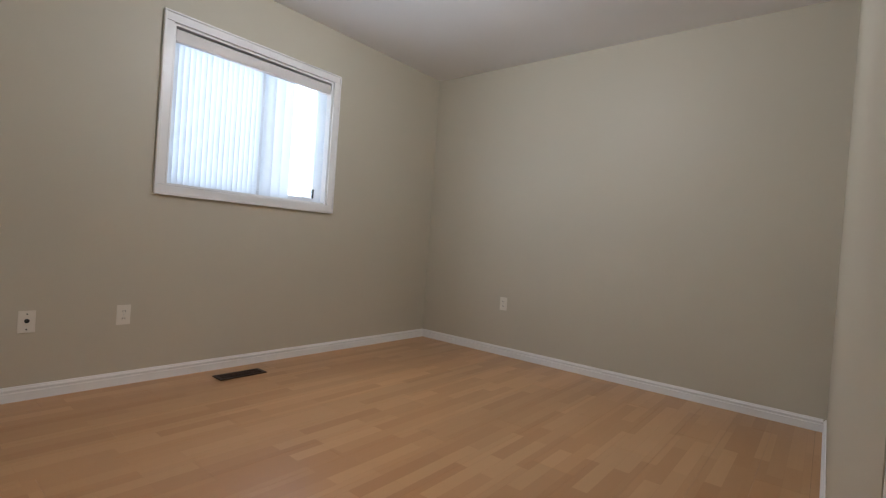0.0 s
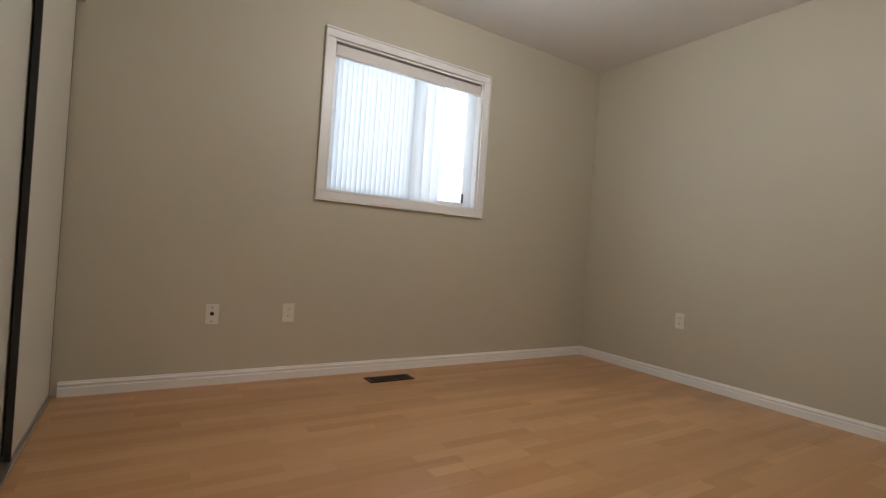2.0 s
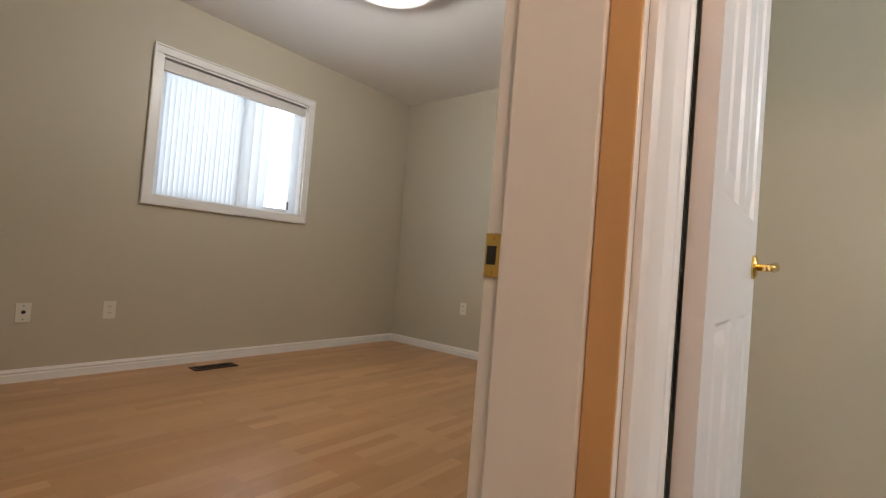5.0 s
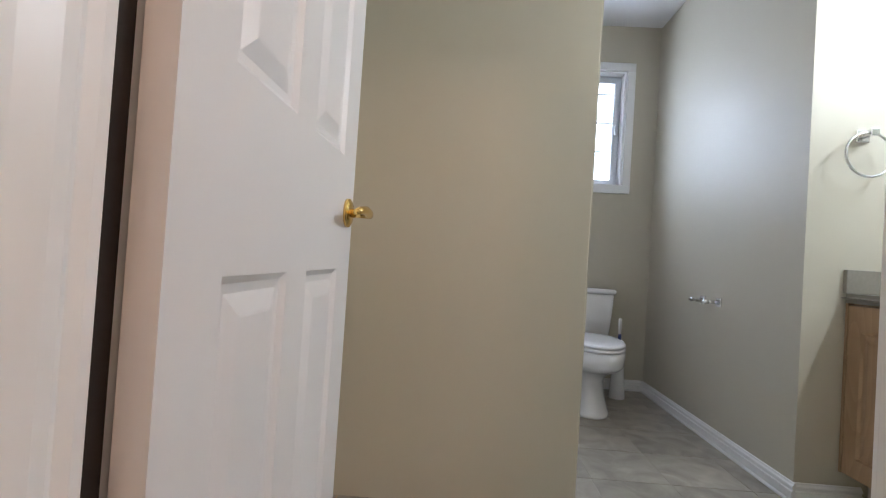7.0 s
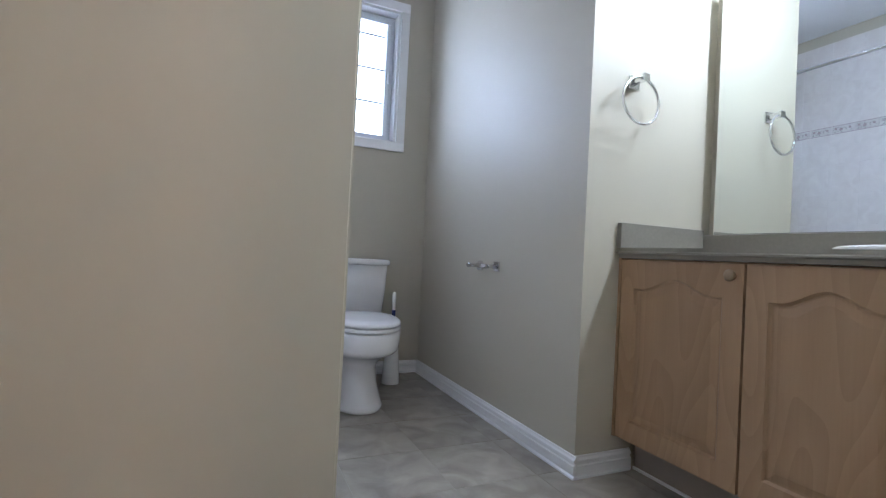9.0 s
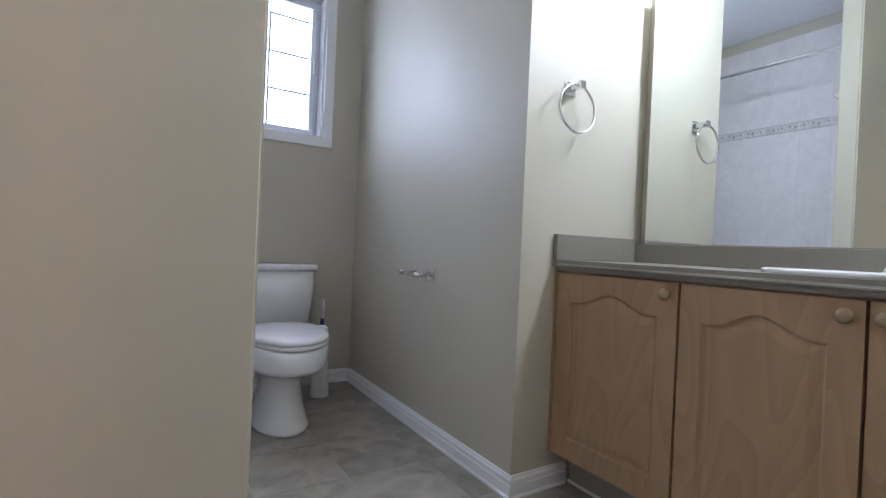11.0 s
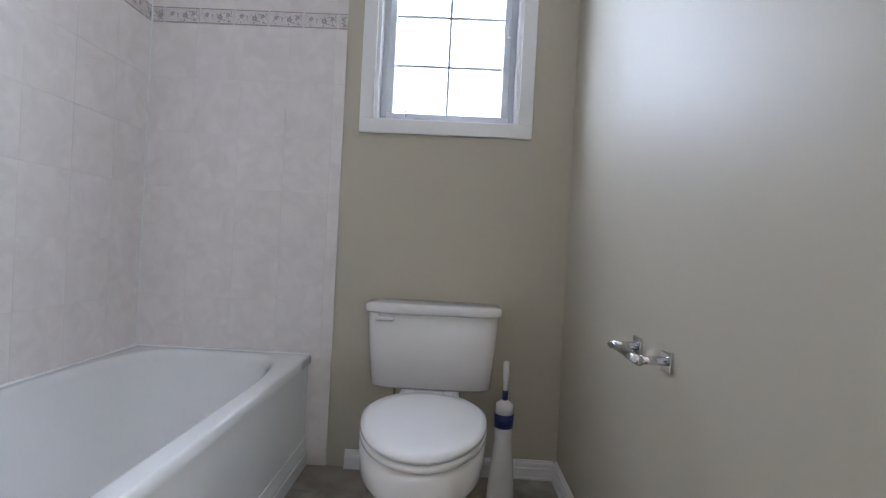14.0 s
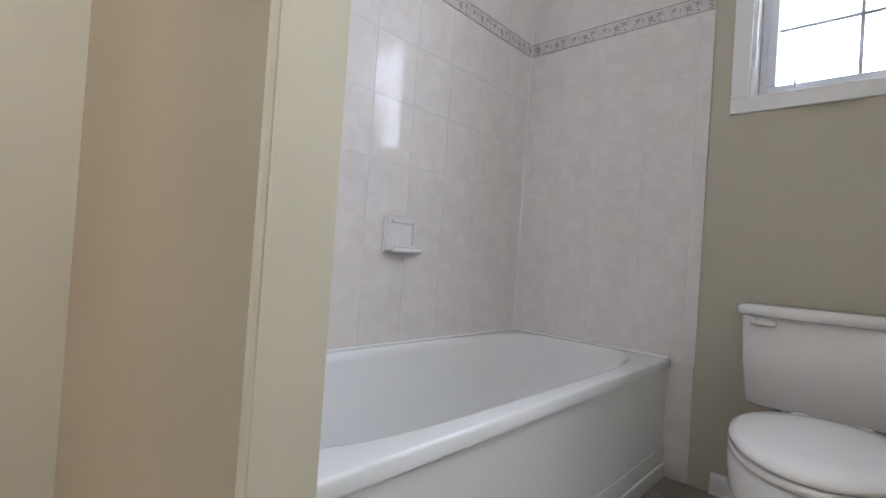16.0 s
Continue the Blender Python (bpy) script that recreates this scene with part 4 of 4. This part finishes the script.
def piece(name, sx, sy, sz, material, parent, at, bevel=0.0008):
    key = (name, round(sx, 3), round(sy, 3), round(sz, 4))
    if key not in mesh_cache:
        bm = bmesh.new()
        hx, hy = sx / 2, sy / 2
        lo = [bm.verts.new((x, y, 0)) for x, y in ((-hx, -hy), (hx, -hy), (hx, hy), (-hx, hy))]
        md = [bm.verts.new((x, y, sz - bevel)) for x, y in ((-hx, -hy), (hx, -hy), (hx, hy), (-hx, hy))]
        hi = [bm.verts.new((x, y, sz)) for x, y in ((-hx + bevel, -hy + bevel), (hx - bevel, -hy + bevel), (hx - bevel, hy - bevel), (-hx + bevel, hy - bevel))]
        for a, b in ((lo, md), (md, hi)):
            for k in range(4):
                bm.faces.new((a[k], a[(k + 1) % 4], b[(k + 1) % 4], b[k]))
        bm.faces.new(hi)
        mesh_cache[key] = finish(name, bm, material)
    ob = new(name, mesh_cache[key])
    ob.parent = parent
    ob.matrix_basis = at
    return ob


PW, PL = 0.2001, 1.26
i = 0
x = XW
while x < XE + 0.12:
    w = min(PW, XE + 0.20 - x)
    y = -4.55 + (i * 0.47) % PL - PL
    while y < YN:
        a, b = max(y, -4.5), min(y + PL, YN)
        if b - a > 0.02:
            piece("plank", w - 0.0006, b - a - 0.0006, 0.008, FLOORWOOD, floor_bed, pose(x + w / 2, (a + b) / 2, -0.008), 0.0004)
        y += PL
    x += PW
    i += 1

# ---- floor tiles of the bathroom ----
T = 0.33
for i in range(-6, 3):
    for j in range(-10, 1):
        a0, a1 = max(i * T - 0.12, ENTRY_B), min((i + 1) * T - 0.12, MIRX)
        b0, b1 = max(j * T - 0.21, S0 + 0.05), min((j + 1) * T - 0.21, 0.0)
        if a1 - a0 > 0.02 and b1 - b0 > 0.02 and not (a0 > 0.0 and b0 > PIL):
            piece("tile", a1 - a0 - 0.0035, b1 - b0 - 0.0035, 0.0012, TILEFLOOR, floor_bath, pose((a0 + a1) / 2, (b0 + b1) / 2, -0.0004), 0.0003)

# ---- wall tiles round the tub ----
tiled_w = solid("tile_bed_west", boxes((TILEX, TILEX + 0.006, WING_N, 0, 0, 2.60)), GROUTW, "blush marbled wall tiles with floral border", "tiled wall", "structure")
tiled_n = solid("tile_bed_north", boxes((TILEX + 0.006, -0.985, -0.006, 0, 0, 2.60)), GROUTW, "blush marbled wall tiles with floral border", "tiled wall", "structure")
tiled_s = solid("tile_bed_south", boxes((TILEX + 0.006, -1.02, WING_N, WING_N + 0.006, 0, 2.60)), GROUTW, "blush marbled wall tiles with floral border", "tiled wall", "structure")
ZB, ZR, TH, TWD = 0.462, 0.2347, 0.2347, 0.20
BZ0, BZ1 = 1.870, 1.938


def tile_face(parent, length, put, end_strip):
    """Tiles over a wall of that length; put(u, z) gives the pose of a tile lying on the wall at u along it."""
    rows = [(ZB + k * ZR, ZB + (k + 1) * ZR) for k in range(6)] + [(BZ1, BZ1 + ZR), (BZ1 + ZR, BZ1 + 2 * ZR), (BZ1 + 2 * ZR, 2.60)]
    for za, zb in rows:
        u = 0.0
        while u < length - 0.01:
            v = min(u + TWD, length)
            piece("tile", v - u - 0.0004, zb - za - 0.0012, 0.0013, TILEWALL, parent, put((u + v) / 2, (za + zb) / 2), 0.0003)
            u = v
    u = -0.09
    while u < length - 0.01:
        a, b = max(u, 0), min(u + 0.15, length)
        if b - a > 0.02:
            t = piece("border_tile", b - a - 0.003, BZ1 - BZ0 - 0.002, 0.0030, BORDER, parent, put((a + b) / 2, (BZ0 + BZ1) / 2), 0.0012)
            decor(t, b - a)
        u += 0.15
    if end_strip:
        for za, zb in ((0.002, 0.23), (0.23, ZB)):
            piece("tile", 0.085, zb - za - 0.0016, 0.0018, TILEWALL, parent, put(length - 0.045, (za + zb) / 2), 0.0012)


decor_cache = {}


def decor(t, w):
    """Printed lines, blossoms and leaves on one border tile."""
    key = round(w, 2)
    if key not in decor_cache:
        rng = random.Random(5)
        bm = bmesh.new()
        h = (BZ1 - BZ0) / 2 - 0.004
        for yy in (-h, h):
            box(bm, -w / 2 + 0.004, w / 2 - 0.004, yy - 0.0018, yy + 0.0018, 0.0030, 0.0033)
        for fx, fy, r in ((-0.045, 0.004, 0.010), (0.012, -0.002, 0.013), (0.048, 0.008, 0.010)):
            if abs(fx) > w / 2 - 0.012:
                continue
            for k in range(5):
                t5 = 2 * math.pi * k / 5
                c = [(fx + math.cos(t5) * r * 0.55 + r * 0.42 * math.cos(q * math.pi / 3), fy + math.sin(t5) * r * 0.55 + r * 0.42 * math.sin(q * math.pi / 3), 0.00325 + 0.00001 * k) for q in range(6)]
                bm.faces.new([bm.verts.new(p) for p in c])
        flowers = finish("blossom_print", bm, PINK)
        bm = bmesh.new()
        for k in range(22):
            lx, ly, a = rng.uniform(-w / 2 + 0.012, w / 2 - 0.012), rng.uniform(-0.022, 0.022), rng.uniform(0, 6.28)
            l, q = rng.uniform(0.005, 0.011), rng.uniform(0.0015, 0.003)
            pts = [(l, 0), (0, q), (-l, 0), (0, -q)]
            bm.faces.new([bm.verts.new((lx + px * math.cos(a) - py * math.sin(a), ly + px * math.sin(a) + py * math.cos(a), 0.00312 + 0.00001 * k)) for px, py in pts])
        leaves = finish("leaf_print", bm, GREEN)
        decor_cache[key] = (flowers, leaves)
    for nm, me in zip(("blossom_print", "leaf_print"), decor_cache[key]):
        o = new(nm, me)
        o.parent = t


tile_face(tiled_w, -WING_N, lambda u, z: Matrix.Translation((TILEX + 0.006, -u, z)) @ Matrix(((0, 0, 1, 0), (-1, 0, 0, 0), (0, -1, 0, 0), (0, 0, 0, 1))) @ pose(0, 0, 0, 0, 0, 180), False)
tile_face(tiled_n, -0.985 - TILEX - 0.003, lambda u, z: Matrix.Translation((TILEX + 0.006 + u, -0.006, z)) @ pose(0, 0, 0, 90, 0, 0), True)
tile_face(tiled_s, -1.02 - TILEX - 0.003, lambda u, z: Matrix.Translation((TILEX + 0.006 + u, WING_N + 0.006, z)) @ pose(0, 0, 0, -90, 0, 0), False)

# caulk beads where tub and tiles meet
caulk = thing("caulk_bead", (0, 0, 0), "white silicone caulk along the tub", "caulk")
part("bead", tube([(TILEX + 0.009, -0.009, 0.47), (TILEX + 0.009, -0.009, 2.60)], 0.004, 8), TUBM, caulk)
part("bead", tube([(TILEX + 0.010, WING_N + 0.01, 0.474), (TILEX + 0.010, -0.01, 0.474)], 0.009, 8), TUBM, caulk)
part("bead", tube([(TILEX + 0.010, -0.010, 0.474), (-1.078, -0.010, 0.474)], 0.009, 8), TUBM, caulk)
